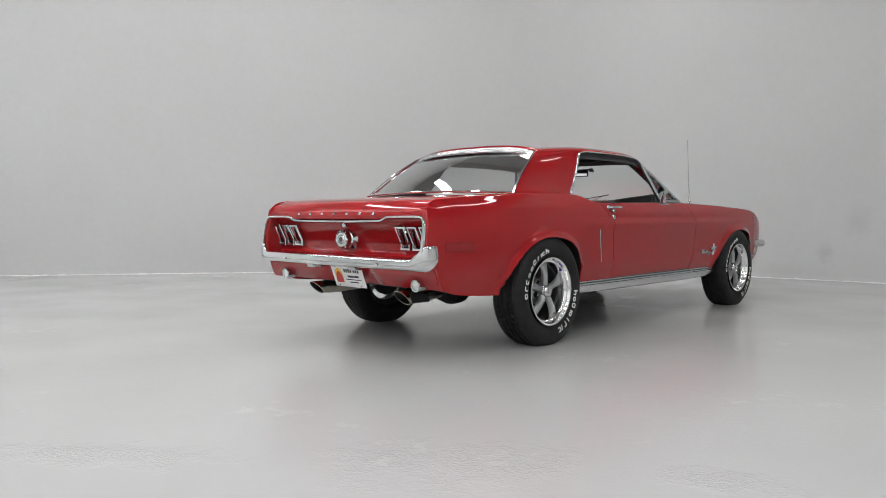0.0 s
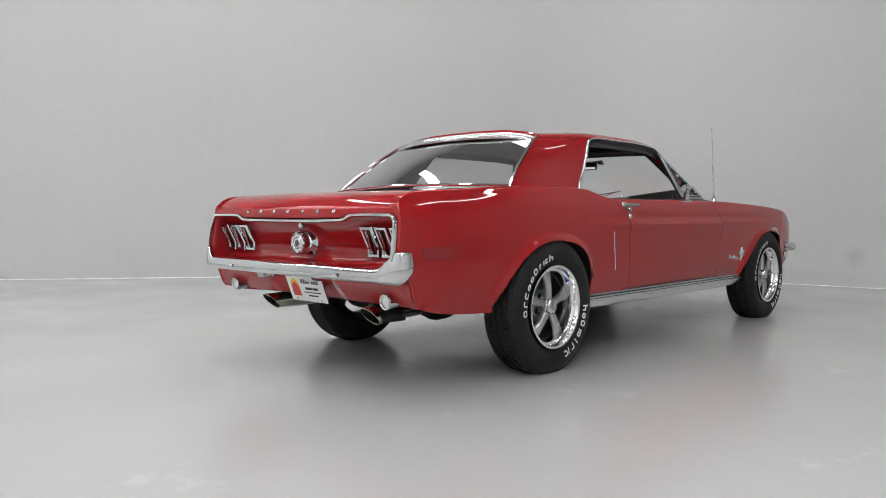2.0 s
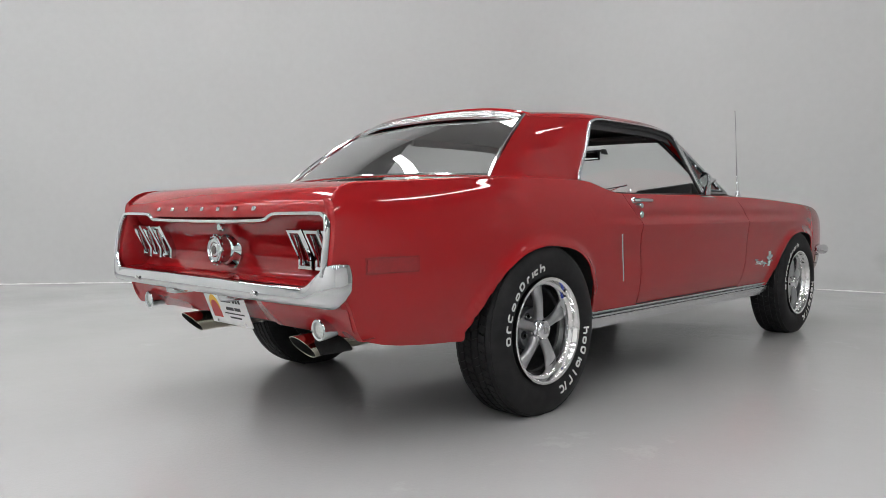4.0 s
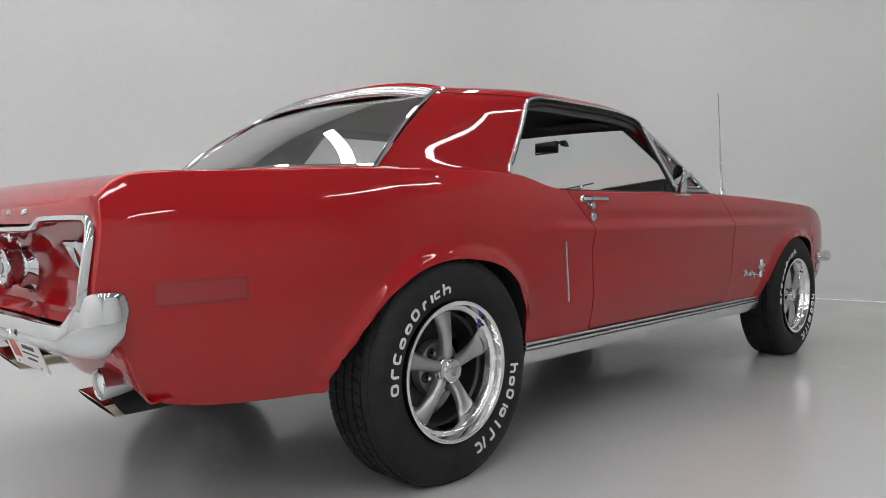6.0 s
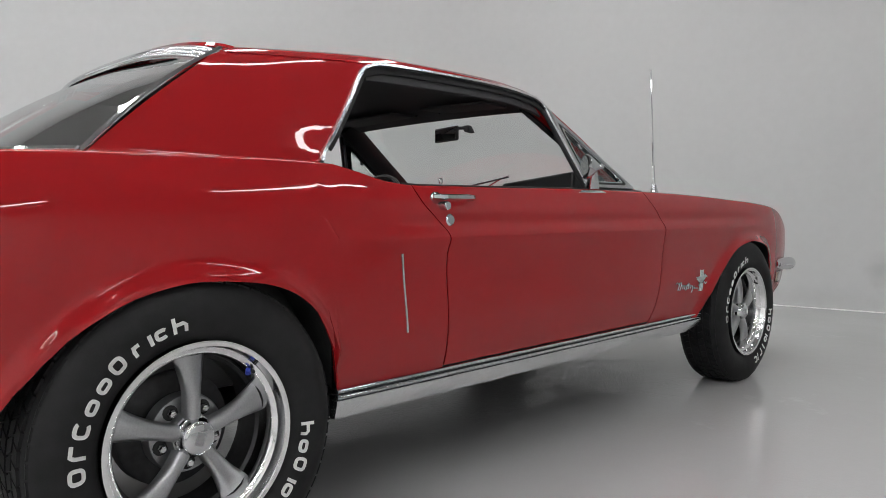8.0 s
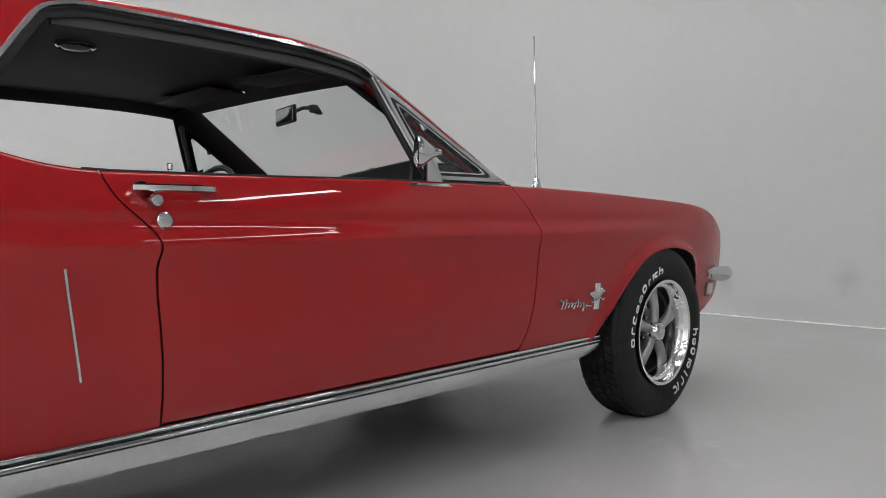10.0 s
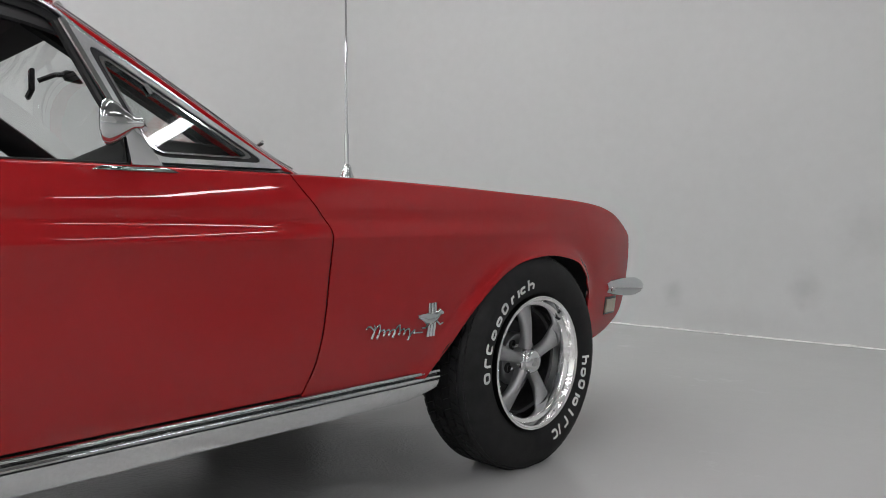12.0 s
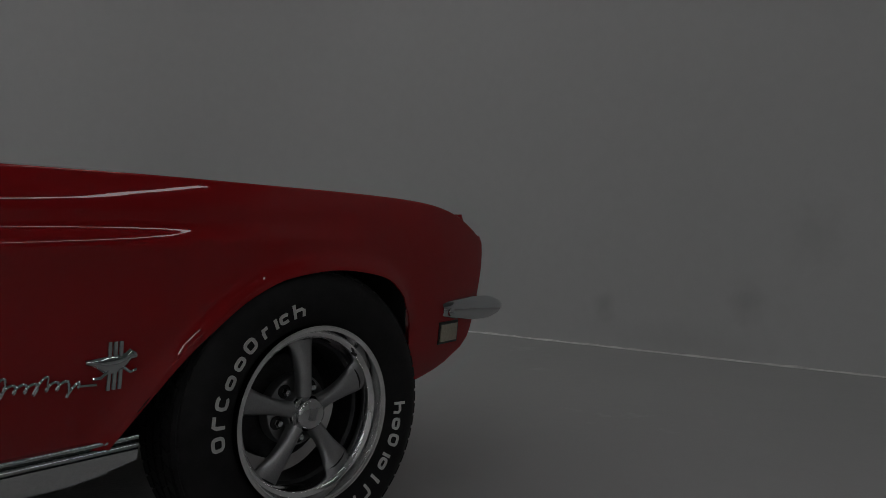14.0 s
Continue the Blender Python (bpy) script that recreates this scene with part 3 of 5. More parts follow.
def apillar(t):
    """Along the windscreen pillar, from the cowl up to the roof."""
    p = [(0.690, 1.955, 0.885), (0.672, 1.905, 0.912), (0.630, 1.690, 1.056), (0.590, 1.515, 1.168), (0.567, 1.442, 1.216)]
    s = resample(chaikin(p, 2), 30)
    i = t * 29
    a, b = s[int(i)], s[min(int(i) + 1, 29)]
    return a + (b - a) * (i - int(i))


def apillar_sheet():
    rows = []
    for t in np.linspace(0, 1, 24):
        x, y, z = apillar(t)
        rows.append([(x - 0.010, y - 0.030, z - 0.030), (x + 0.004, y - 0.018, z - 0.016), (x + 0.003, y - 0.004, z - 0.003), (x - 0.008, y + 0.003, z + 0.003), (x - 0.028, y + 0.006, z + 0.005),
                     (x - 0.048, y + 0.002, z + 0.0), (x - 0.045, y - 0.030, z - 0.03)])
    return grid(rows, close=True)


both("windscreen_pillar", apillar_sheet, PAINT)

# rear glass and windscreen

def rear_glass(n=15, m=13, off=0.0, edge=1.0):
    rows = []
    for t in np.linspace(0, 1, m):
        r = []
        for u in np.linspace(-1, 1, n):
            wide = mix(0.656, 0.532, t) * edge
            bow = 1 - u * u
            y = mix(-0.170 - 0.13 * bow, 0.205 - 0.03 * bow, t) + off
            z = mix(0.922 + 0.012 * bow, 1.205 + 0.024 * bow, t) + (0.008 + 0.005 * bow) * math.sin(math.pi * t) + off
            r.append((wide * u, y - 0.012 * (1 - 0.2 * bow) * math.sin(math.pi * t), z))
        rows.append(r)
    return grid(rows)


def screen_glass(n=15, m=10):
    rows = []
    for t in np.linspace(0, 1, m):
        x, y, z = apillar(t * 0.985 + 0.01)
        r = []
        for u in np.linspace(-1, 1, n):
            bow = 1 - u * u
            r.append(((x - 0.03) * u, y + mix(0.16, 0.03, t) * bow, z + mix(0.01, 0.030, t) * bow + 0.012 * math.sin(math.pi * t)))
        rows.append(r)
    return grid(rows)


rear_window = part("rear_window", rear_glass(), REAR_GLASS, car, "clear rear glass reflecting the ceiling lights")
windscreen = part("windscreen", screen_glass(), GLASS, car, "clear windscreen glass")
rear_window.visible_shadow = windscreen.visible_shadow = False


def edge_line(f, n=24):
    return [f(t) for t in np.linspace(0, 1, n)]


def rear_corner(s):
    return lambda t: (s * mix(0.664, 0.538, t), mix(-0.172, 0.206, t) - 0.014 * math.sin(math.pi * t), mix(0.926, 1.207, t) + 0.009 * math.sin(math.pi * t))


def rear_foot(t):
    u = mix(-1, 1, t)
    bow = 1 - u * u
    return (0.664 * u, -0.175 - 0.13 * bow, 0.930 + 0.013 * bow)



HIGH, LOW = roof_point(roof_back(0), x=0), roof_point(roof_back(0.543), x=0.543)
FALL = math.log((HIGH - roof_point(roof_back(0.42), x=0.42)) / (HIGH - LOW)) / math.log(0.42 / 0.543)


def header_moulding(section):
    """A section (down the glass, outwards) swept across under the roof's rear edge."""
    rows = []
    for u in np.linspace(-1, 1, 61):
        x = 0.543 * u
        y, z = roof_back(abs(x)), mix(HIGH, LOW, abs(u) ** FALL)
        low = 1 - 0.8 * ease(0.93, 1.0, abs(u))
        rows.append([(x, y + 0.004 - 0.86 * d - 0.51 * h * low, z - 0.51 * d + 0.86 * h * low - 0.001) for d, h in section])
    bm = grid(rows)
    bmesh.ops.recalc_face_normals(bm, faces=bm.faces[:])
    return bm


def bead_section(d0, d1, foot, high, n=9):
    """A rounded bar between two distances from the roof's edge."""
    return [(d0, foot - 0.006)] + [(mix(d0, d1, (1 - math.cos(math.pi * k / n)) / 2), foot + high * math.sin(math.pi * k / n) ** 0.7) for k in range(n + 1)] + [(d1, foot - 0.006)]


header = part("rear_window_trim", header_moulding(bead_section(-0.004, 0.020, 0.0, 0.0085)), CHROME, car, "chrome rear window surround")
part("roof_edge", header_moulding([(-0.030, 0.004), (-0.012, 0.003), (0.002, 0.002), (0.003, -0.006)]), PAINT, car)
part("bead", header_moulding(bead_section(0.025, 0.043, 0.0, 0.008)), CHROME, header)
part("bead", header_moulding(bead_section(0.049, 0.056, 0.0, 0.006)), CHROME, header)
part("seal", header_moulding([(0.019, -0.004), (0.019, 0.003), (0.026, 0.003), (0.026, -0.004)]), BLACK, header)
part("seal", header_moulding([(0.042, -0.004), (0.042, 0.003), (0.050, 0.002), (0.050, -0.004)]), BLACK, header)
for s in (1, -1):
    part("rear_window_trim", ribbon(edge_line(rear_corner(s)), 0.013, 0.006, (s * 0.45, -0.5, 0.75)), CHROME, car, "chrome rear window surround")
part("rear_window_trim", ribbon(edge_line(rear_foot, 32), 0.014, 0.007, (0, -0.7, 0.7)), CHROME, car, "chrome rear window surround")

# side window trim: gutter rail over the doors
def gutter(s):
    pts = []
    for z in np.linspace(0.93, 1.205, 16):
        y = win_rear(z)
        pts.append((s * (roof_point(y, z=max(z, 0.9252)) + 0.004), y + 0.002, z))
    for y in np.linspace(0.66, 1.43, 22):
        pts.append((s * (shoulder_w(y) + 0.010), y, shoulder_z(y) - 0.010))
    for t in np.linspace(0.86, 0.03, 14):
        x, y, z = apillar(t)
        pts.append((s * (x + 0.006), y - 0.020, z - 0.016))
    return [tuple(q) for q in resample(chaikin(pts, 1), 70)]


for s in (1, -1):
    part("window_trim", ribbon(gutter(s), 0.013, 0.010, (s * 0.95, 0, 0.3)), STEEL, car, "bright metal side window surround")
    part("window_seal", ribbon([(x - s * 0.008, y + (0.012 if k < 20 else 0), z - (0.012 if k >= 14 else 0.002)) for k, (x, y, z) in enumerate(gutter(s))][2:56], 0.022, 0.006, (s * 0.95, 0, 0.3)), BLACK, car)


# ---- wheels ----
BARREL = mat("dark_cast_barrel", (0.05, 0.05, 0.052), 0.5, 0.6, grain=0.2, grain_scale=60)
R_TYRE = 0.337


def band(bm, path, wide, closed=False):
    """A flat raised stroke along (u, v) places."""
    n = len(path)
    rows = []
    for i, (u, v) in enumerate(path):
        p, q = (path[i - 1], path[(i + 1) % n]) if closed else (path[max(i - 1, 0)], path[min(i + 1, n - 1)])
        d = Vector((q[0] - p[0], q[1] - p[1])).normalized()
        a, b = (u - d.y * wide / 2, v + d.x * wide / 2), (u + d.y * wide / 2, v - d.x * wide / 2)
        rows.append([bm.verts.new((x, *e)) for x, e in ((-0.004, a), (0.0018, a), (0.0018, b), (-0.004, b))])
    for i in range(n if closed else n - 1):
        p, q = rows[i], rows[(i + 1) % n]
        for k in range(3):
            bm.faces.new((p[k], p[k + 1], q[k + 1], q[k]))
    if not closed:
        bm.faces.new(rows[0])
        bm.faces.new(rows[-1][::-1])


def loop(w, h, a0=0.0, a1=360.0, n=24, power=0.62):
    """Places round a squarish ring or a part of one."""
    full = a1 - a0 >= 360
    out = []
    for k in range(n if full else n + 1):
        b = radians(a0 + (a1 - a0) * k / n)
        c, q = math.cos(b), math.sin(b)
        out.append((w * math.copysign(abs(c) ** power, c), h / 2 + h / 2 * math.copysign(abs(q) ** power, q)))
    return out


# plain marks: kind, half width, height, advance, all against the height of a tall one
MARKS = {"ring": (0.36, 0.74, 1.0), "small_ring": (0.36, 0.54, 1.0), "arc": (0.36, 0.74, 1.0), "small_arc": (0.33, 0.54, 0.95), "hook": (0.30, 0.74, 0.95),
         "small_hook": (0.20, 0.54, 0.75), "bar": (0.10, 0.74, 0.55), "small_bar": (0.10, 0.54, 0.55), "post": (0.36, 0.74, 1.0), "lean": (0.22, 0.74, 0.75)}


def ring_word(marks, size, radius, start, step, parent, name="raised_mark"):
    """Raised white marks round the tyre's wall, from an angle on, clockwise as seen from outside."""
    a = start
    for g in marks:
        w, h, go = MARKS[g]
        w, h, t = w * size, h * size, size * 0.17
        e = t / 2
        bm = bmesh.new()
        if g in ("ring", "small_ring"):
            band(bm, [(u, e + v) for u, v in loop(w - e, h - t)], t, True)
        elif g in ("arc", "small_arc"):
            band(bm, [(u, e + v) for u, v in loop(w - e, h - t, 42, 318, 20)], t)
        elif g in ("hook", "small_hook"):
            band(bm, [(-w + e, 0), (-w + e, h * 0.6), (-w + e * 1.4, h - t), (-w * 0.5, h - e), (w, h - e)], t)
        elif g == "post":
            band(bm, [(-w + e, 0), (-w + e, h)], t)
            band(bm, [(-w + t, h * 0.52), (w * 0.4, h * 0.56), (w - e, h * 0.42), (w - e, 0)], t)
        elif g == "lean":
            band(bm, [(-w + e, 0), (w - e, h)], t)
        else:
            band(bm, [(0, 0), (0, h)], t * 1.1)
        for v in bm.verts:
            d, r = v.co.y, v.co.z + radius
            b = a - d / (radius + size * 0.3)
            v.co = (wall_x(r) + v.co.x, r * math.cos(b), r * math.sin(b))
        bmesh.ops.recalc_face_normals(bm, faces=bm.faces[:])
        part(name, bm, LETTER, parent)
        a -= step * go


WALL_PROFILE = [(0.060, 0.201), (0.075, 0.202), (0.086, 0.207), (0.0945, 0.217), (0.1015, 0.232), (0.1055, 0.249), (0.1065, 0.266), (0.1045, 0.285), (0.099, 0.302), (0.090, 0.317), (0.079, 0.3275), (0.069, 0.332)]


def wall_x(r):
    return float(np.interp(r, [q[1] for q in WALL_PROFILE], [q[0] for q in WALL_PROFILE]))


def tyre_mesh():
    prof = WALL_PROFILE
    tread = []
    for k in range(4):
        x0 = 0.068 - k * 0.0346
        x1 = x0 - 0.0276
        tread += [(x0, R_TYRE - 0.0075), (x0 - 0.001, R_TYRE - 0.0065), (x1 + 0.001, R_TYRE - 0.0065), (x1, R_TYRE - 0.0075)]
        if k < 3:
            tread += [(x1 - 0.0005, 0.3295), (x0 - 0.0346 + 0.0005, 0.3295)]
    full = prof + [t for t in tread if t[0] > -0.068] + [(-a, r) for a, r in prof[::-1]]
    bm = lathe(full, 96)
    for v in bm.verts:
        v.co.z = max(v.co.z, GROUND - R_TYRE)
    return bm


def tread_block():
    """Shoulder lugs and siping ribs round the tread, as one joined sheet of blocks."""
    verts, faces = [], []

    def block(x0, x1, a0, a1, r0, r1, skew):
        b = len(verts)
        for r in (r0, r1):
            for x, a in ((x0, a0), (x1, a0 + skew), (x1, a1 + skew), (x0, a1)):
                verts.append((x, r * math.cos(a), r * math.sin(a)))
        for f in ((0, 1, 2, 3), (7, 6, 5, 4), (0, 4, 5, 1), (1, 5, 6, 2), (2, 6, 7, 3), (3, 7, 4, 0)):
            faces.append([b + i for i in f])

    n = 64
    for k in range(n):
        a, d = 2 * math.pi * k / n, 2 * math.pi / n
        for s in (1, -1):
            block(s * 0.066, s * 0.0835, a, a + d * 0.80, 0.312, 0.3275, s * 0.02)
        for x, sk in ((0.052, 0.03), (0.0176, -0.03), (-0.0176, 0.03), (-0.052, -0.03)):
            block(x - 0.0125, x + 0.0125, a + d * 0.3 * (x > 0), a + d * (0.84 + 0.3 * (x > 0)), 0.328, R_TYRE, sk)
    return [(x, y, max(z, GROUND - R_TYRE)) for x, y, z in verts], faces


def spoke():
    """One tapering spoke, narrow at the hub and flared towards the barrel."""
    rows = []
    for t in np.linspace(0, 1, 12):
        r = mix(0.036, 0.169, t)
        w = mix(0.0185, 0.036, t ** 1.6) - 0.004 * math.sin(math.pi * t)
        x = mix(0.052, 0.036, t ** 1.3) + 0.006 * math.sin(math.pi * t)
        d = mix(0.030, 0.018, t)
        rows.append([(x + dx, r, w * k) for k, dx in ((-1, -d), (-1.0, -0.012), (-0.72, -0.002), (-0.3, 0.004), (0.3, 0.004), (0.72, -0.002), (1.0, -0.012), (1, -d))])
    bm = grid(rows, flip=True)
    bmesh.ops.recalc_face_normals(bm, faces=bm.faces[:])
    return bm


def wheel():
    root = new("wheel")
    tyre = part("tyre", tyre_mesh(), RUBBER, root, "black tyre with raised white marks", 30)
    part("tread_pattern", tread_block(), RUBBER, tyre)
    ring_word(("ring", "hook", "arc", "small_ring", "small_ring", "ring", "small_hook", "small_bar", "small_arc", "post"), 0.044, 0.2335, radians(182.5), radians(9.9), tyre)
    ring_word(("post", "small_ring", "ring", "small_bar", "small_ring", "bar"), 0.042, 0.2360, radians(-6), radians(9.2), tyre)
    ring_word(("hook", "lean", "arc"), 0.042, 0.2360, radians(-57), radians(8.6), tyre)
    # rim lip, stepped barrel and back face
    rim = part("rim", lathe([(0.040, 0.200), (0.080, 0.202), (0.0885, 0.2060), (0.0915, 0.2055), (0.092, 0.2005), (0.0895, 0.194), (0.078, 0.1895), (0.070, 0.187), (0.066, 0.178),
                             (0.060, 0.1745), (0.035, 0.172), (0.022, 0.170), (0.018, 0.169)], 72), RIM, root, "polished stepped wheel rim")
    part("barrel", lathe([(0.020, 0.170), (0.012, 0.163), (-0.06, 0.163), (-0.085, 0.185), (-0.09, 0.201)], 60), BARREL, root)
    part("brake_drum", lathe([(-0.045, 0.0), (-0.045, 0.118), (-0.05, 0.126), (-0.08, 0.128), (-0.08, 0.0)], 40), mat("drum_grey", (0.06, 0.06, 0.062), 0.55, 0.6, grain=0.2, grain_scale=60) if "drum_grey" not in bpy.data.materials else bpy.data.materials["drum_grey"], root)
    hub = part("wheel_centre", lathe([(-0.02, 0.084), (0.006, 0.084), (0.011, 0.081), (0.012, 0.066), (0.013, 0.048), (0.038, 0.044), (0.044, 0.036), (0.044, 0.0)], 40), ALLOY, root, "grey cast centre of the wheel")
    for k in range(5):
        bm = spoke()
        bmesh.ops.rotate(bm, verts=bm.verts[:], cent=(0, 0, 0), matrix=Matrix.Rotation(radians(90 + 72 * k), 3, "X"))
        part("spoke", bm, ALLOY, root, "tapered grey cast spoke", 40)
        a = radians(126 + 72 * k)
        bm = lathe([(0.006, 0.017), (0.0135, 0.0165), (0.0138, 0.0105), (0.0138, 0.0)], 12)
        bmesh.ops.translate(bm, verts=bm.verts[:], vec=(0, 0.061 * math.cos(a), 0.061 * math.sin(a)))
        part("nut_seat", bm, BLACK, root)
        bm = lathe([(0.0, 0.0105), (0.022, 0.0095), (0.029, 0.007), (0.031, 0.0)], 6)
        bmesh.ops.translate(bm, verts=bm.verts[:], vec=(0, 0.061 * math.cos(a), 0.061 * math.sin(a)))
        part("lug_nut", bm, CHROME, root)
    cap = part("centre_cap", lathe([(0.033, 0.042), (0.050, 0.042), (0.053, 0.039), (0.064, 0.037), (0.071, 0.033), (0.0735, 0.028), (0.0735, 0.0)], 32), CHROME, root, "chrome domed centre cap")
    part("cap_mark", hexa([(0.0736, -0.013, -0.010), (0.0736, 0.004, -0.016), (0.0736, 0.013, 0.010), (0.0736, -0.004, 0.016), (0.0752, -0.013, -0.010), (0.0752, 0.004, -0.016), (0.0752, 0.013, 0.010), (0.0752, -0.004, 0.016)]), ALLOY, cap)
    stem = part("valve_stem", tube([(0.050, 0.128, 0.128), (0.078, 0.122, 0.122)], 0.0042, 8), BLACK, root)
    # the whole rim stands nearly flush with the tyre's wall
    for child in root.children:
        if child != tyre:
            child.location.x = 0.012
    return root


w0 = wheel()
w0.parent = car
TRACK_X = 0.722
for k, (s, y) in enumerate(((1, 0.0), (1, WB), (-1, 0.0), (-1, WB))):
    m = pose(s * TRACK_X, y, R_TYRE) @ (Matrix.Rotation(math.pi, 4, "Z") if s < 0 else Matrix.Identity(4))
    if k == 0:
        w0.matrix_basis = m
    else:
        copy_thing(w0, m)
part("valve_tag", tube([(0.066, 0.118, 0.126), (0.074, 0.112, 0.118)], 0.0060, 8), BLUE_TAG, w0, "small blue tag by the valve").location.x = 0.010


# wheel wells, underbody and sills
def well(arch, a, b):
    rows = []
    ys = np.linspace(a, b, 30)
    for y in ys:
        z = arch(y) + 0.004
        rows.append([(side_x(y, z) - 0.003, y, z), (side_x(y, z) - 0.02, y, z + 0.012), (0.62, y, z + 0.03), (0.52, y, z + 0.02)])
    return grid(rows)


both("wheel_well", lambda: well(arch_rear, -0.425, 0.364), WELL)
both("wheel_well", lambda: well(arch_front, 2.302, 3.076), WELL)
both("well_wall", lambda: box(0.505, 0.52, -0.44, 0.40, 0.375, 0.70), WELL)
both("well_wall", lambda: box(0.505, 0.52, 2.27, 3.11, 0.33, 0.70), WELL)
part("underbody", box(-0.52, 0.52, 0.30, 3.12, 0.27, 0.33, 0.01), WELL, car, "black undercoated floor pan")
both("underbody_rail", lambda: box(0.50, 0.735, 0.40, 2.27, 0.283, 0.345, 0.006), WELL)
part("axle", tube([(-0.66, 0, 0.335), (0.66, 0, 0.335)], 0.04, 12), WELL, car)
part("differential", lathe([(-0.14, 0.05), (-0.08, 0.12), (0, 0.14), (0.08, 0.12), (0.14, 0.05)], 16), WELL, car).location = (0, 0, 0.33)
part("fuel_tank", box(-0.42, 0.42, -0.80, -0.45, 0.385, 0.46, 0.02), WELL, car)


def sill_rows(sec):
    rows = []
    for y in [0.372, 0.378] + list(np.linspace(0.41, 2.30, 30)) + [2.355, 2.362]:
        e = 1.0 if 0.376 < y < 2.358 else 0.4
        lift = 0.035 * ease(2.26, 2.37, y)
        rows.append([(0.74 + (x - 0.74) * e, y, z + lift * max(0.0, 0.31 - z) / 0.023) for x, z in sec])
    return grid(rows)


def half_round(x, z0, z1, out):
    """The section of a convex bead between two heights."""
    return [(x - 0.012, z1)] + [(x + out * math.sin(a), (z0 + z1) / 2 + (z1 - z0) / 2 * math.cos(a)) for a in np.linspace(0, math.pi, 9)] + [(x - 0.012, z0)]


for s in (1, -1):
    f = (lambda b: b) if s > 0 else flip_x
    rocker = part("rocker_moulding", f(sill_rows([(0.752, 0.368), (0.764, 0.368), (0.764, 0.339), (0.770, 0.337), (0.7705, 0.334), (0.762, 0.300), (0.759, 0.292), (0.752, 0.289), (0.73, 0.288)])), STEEL, car, "bright metal sill moulding with two chrome beads")
    part("bead", f(sill_rows(half_round(0.764, 0.3550, 0.3685, 0.011))), CHROME, rocker, "polished chrome bead")
    part("bead", f(sill_rows(half_round(0.763, 0.3390, 0.3530, 0.013))), CHROME, rocker, "polished chrome bead")
    part("groove", f(sill_rows([(0.7655, 0.3549), (0.7655, 0.3531)])), BLACK, rocker)


# ---- the tail: lamps, strip, cap, bumper, valance, plate, pipes ----
def on_side(y, z, off=0.0, s=1):
    return Vector((s * (side_x(y, z) + off), y, z))


def tail_strip():
    half = [(0.738, -0.998, 0.600), (0.740, -0.994, 0.65), (0.737, -0.985, 0.70), (0.730, -0.974, 0.755), (0.716, -0.969, 0.781), (0.692, -0.969, 0.787), (0.60, -0.972, 0.787), (0.465, -0.978, 0.786),
            (0.440, -0.979, 0.781), (0.418, -0.980, 0.768), (0.395, -0.981, 0.763), (0.2, -0.988, 0.760), (0, -0.990, 0.759)]
    pts = half + [(-x, y, z) for x, y, z in half[-2::-1]]
    return [tuple(q) for q in resample(chaikin(pts, 1), 90)]


part("tail_strip", ribbon(tail_strip(), 0.016, 0.011, (0, -1, 0.15)), CHROME, car, "bright chrome strip framing the tail panel")
part("tail_ledge", grid([[(0.72 * u, -0.978 + 0.012 * abs(u), 0.765 + 0.022 * ease(0.5, 0.62, abs(u))), (0.72 * u, tail_y(0.78) + 0.005, 0.772 + 0.018 * ease(0.5, 0.62, abs(u)))] for u in np.linspace(1, -1, 41)]), PAINT, car)


def bezel(x0, w, lens=False):
    """One upright tail-lamp bezel that follows the hollow of the panel."""
    def ring(d, off):
        pts = []
        for x, z in ((x0 - w / 2 + d, 0.602 + d), (x0 + w / 2 - d, 0.602 + d), (x0 + w / 2 - d, 0.640), (x0 + w / 2 - d, 0.738 - d), (x0 - w / 2 + d, 0.738 - d), (x0 - w / 2 + d, 0.640)):
            pts.append((x, tail_y(z) - 0.004 + off + (0.012 if z < 0.66 else 0), z))
        return pts
    if lens:
        bm = bmesh.new()
        v = [bm.verts.new(p) for p in ring(0.0195, -0.008)]
        bm.faces.new((v[0], v[1], v[2], v[5]))
        bm.faces.new((v[5], v[2], v[3], v[4]))
        bmesh.ops.solidify(bm, geom=bm.faces[:], thickness=0.01)
        return bm
    bm = grid([ring(0.0, 0.012), ring(0.0, -0.028), ring(0.004, -0.034), ring(0.014, -0.034), ring(0.019, -0.024), ring(0.020, 0.0)], close=True)
    bmesh.ops.recalc_face_normals(bm, faces=bm.faces[:])
    return bm


for s in (1, -1):
    for k in range(3):
        x = s * (0.497 + 0.093 * k)
        lamp_part = part("tail_lamp", bezel(x, 0.080), CHROME, car, "chrome tail lamp bezel with a dark red lens", 30)
        part("lens", bezel(x, 0.080, True), DARK_LENS, lamp_part, "dark red lens")
        part("lens_rib", hexa([(x - 0.005, -0.880, 0.63), (x + 0.005, -0.880, 0.63), (x + 0.005, -0.863, 0.63), (x - 0.005, -0.863, 0.63), (x - 0.005, -0.909, 0.718), (x + 0.005, -0.909, 0.718), (x + 0.005, -0.893, 0.718), (x - 0.005, -0.893, 0.718)], 0.002), RED_LENS, lamp_part)


def turned(profile, at, sides=40, axis=(0, -1, 0)):
    """A turned body whose axis points along axis from a place."""
    bm = lathe(profile, sides)
    q = Vector((1, 0, 0)).rotation_difference(Vector(axis).normalized()).to_matrix()
    for v in bm.verts:
        v.co = q @ v.co + Vector(at)
    return bm


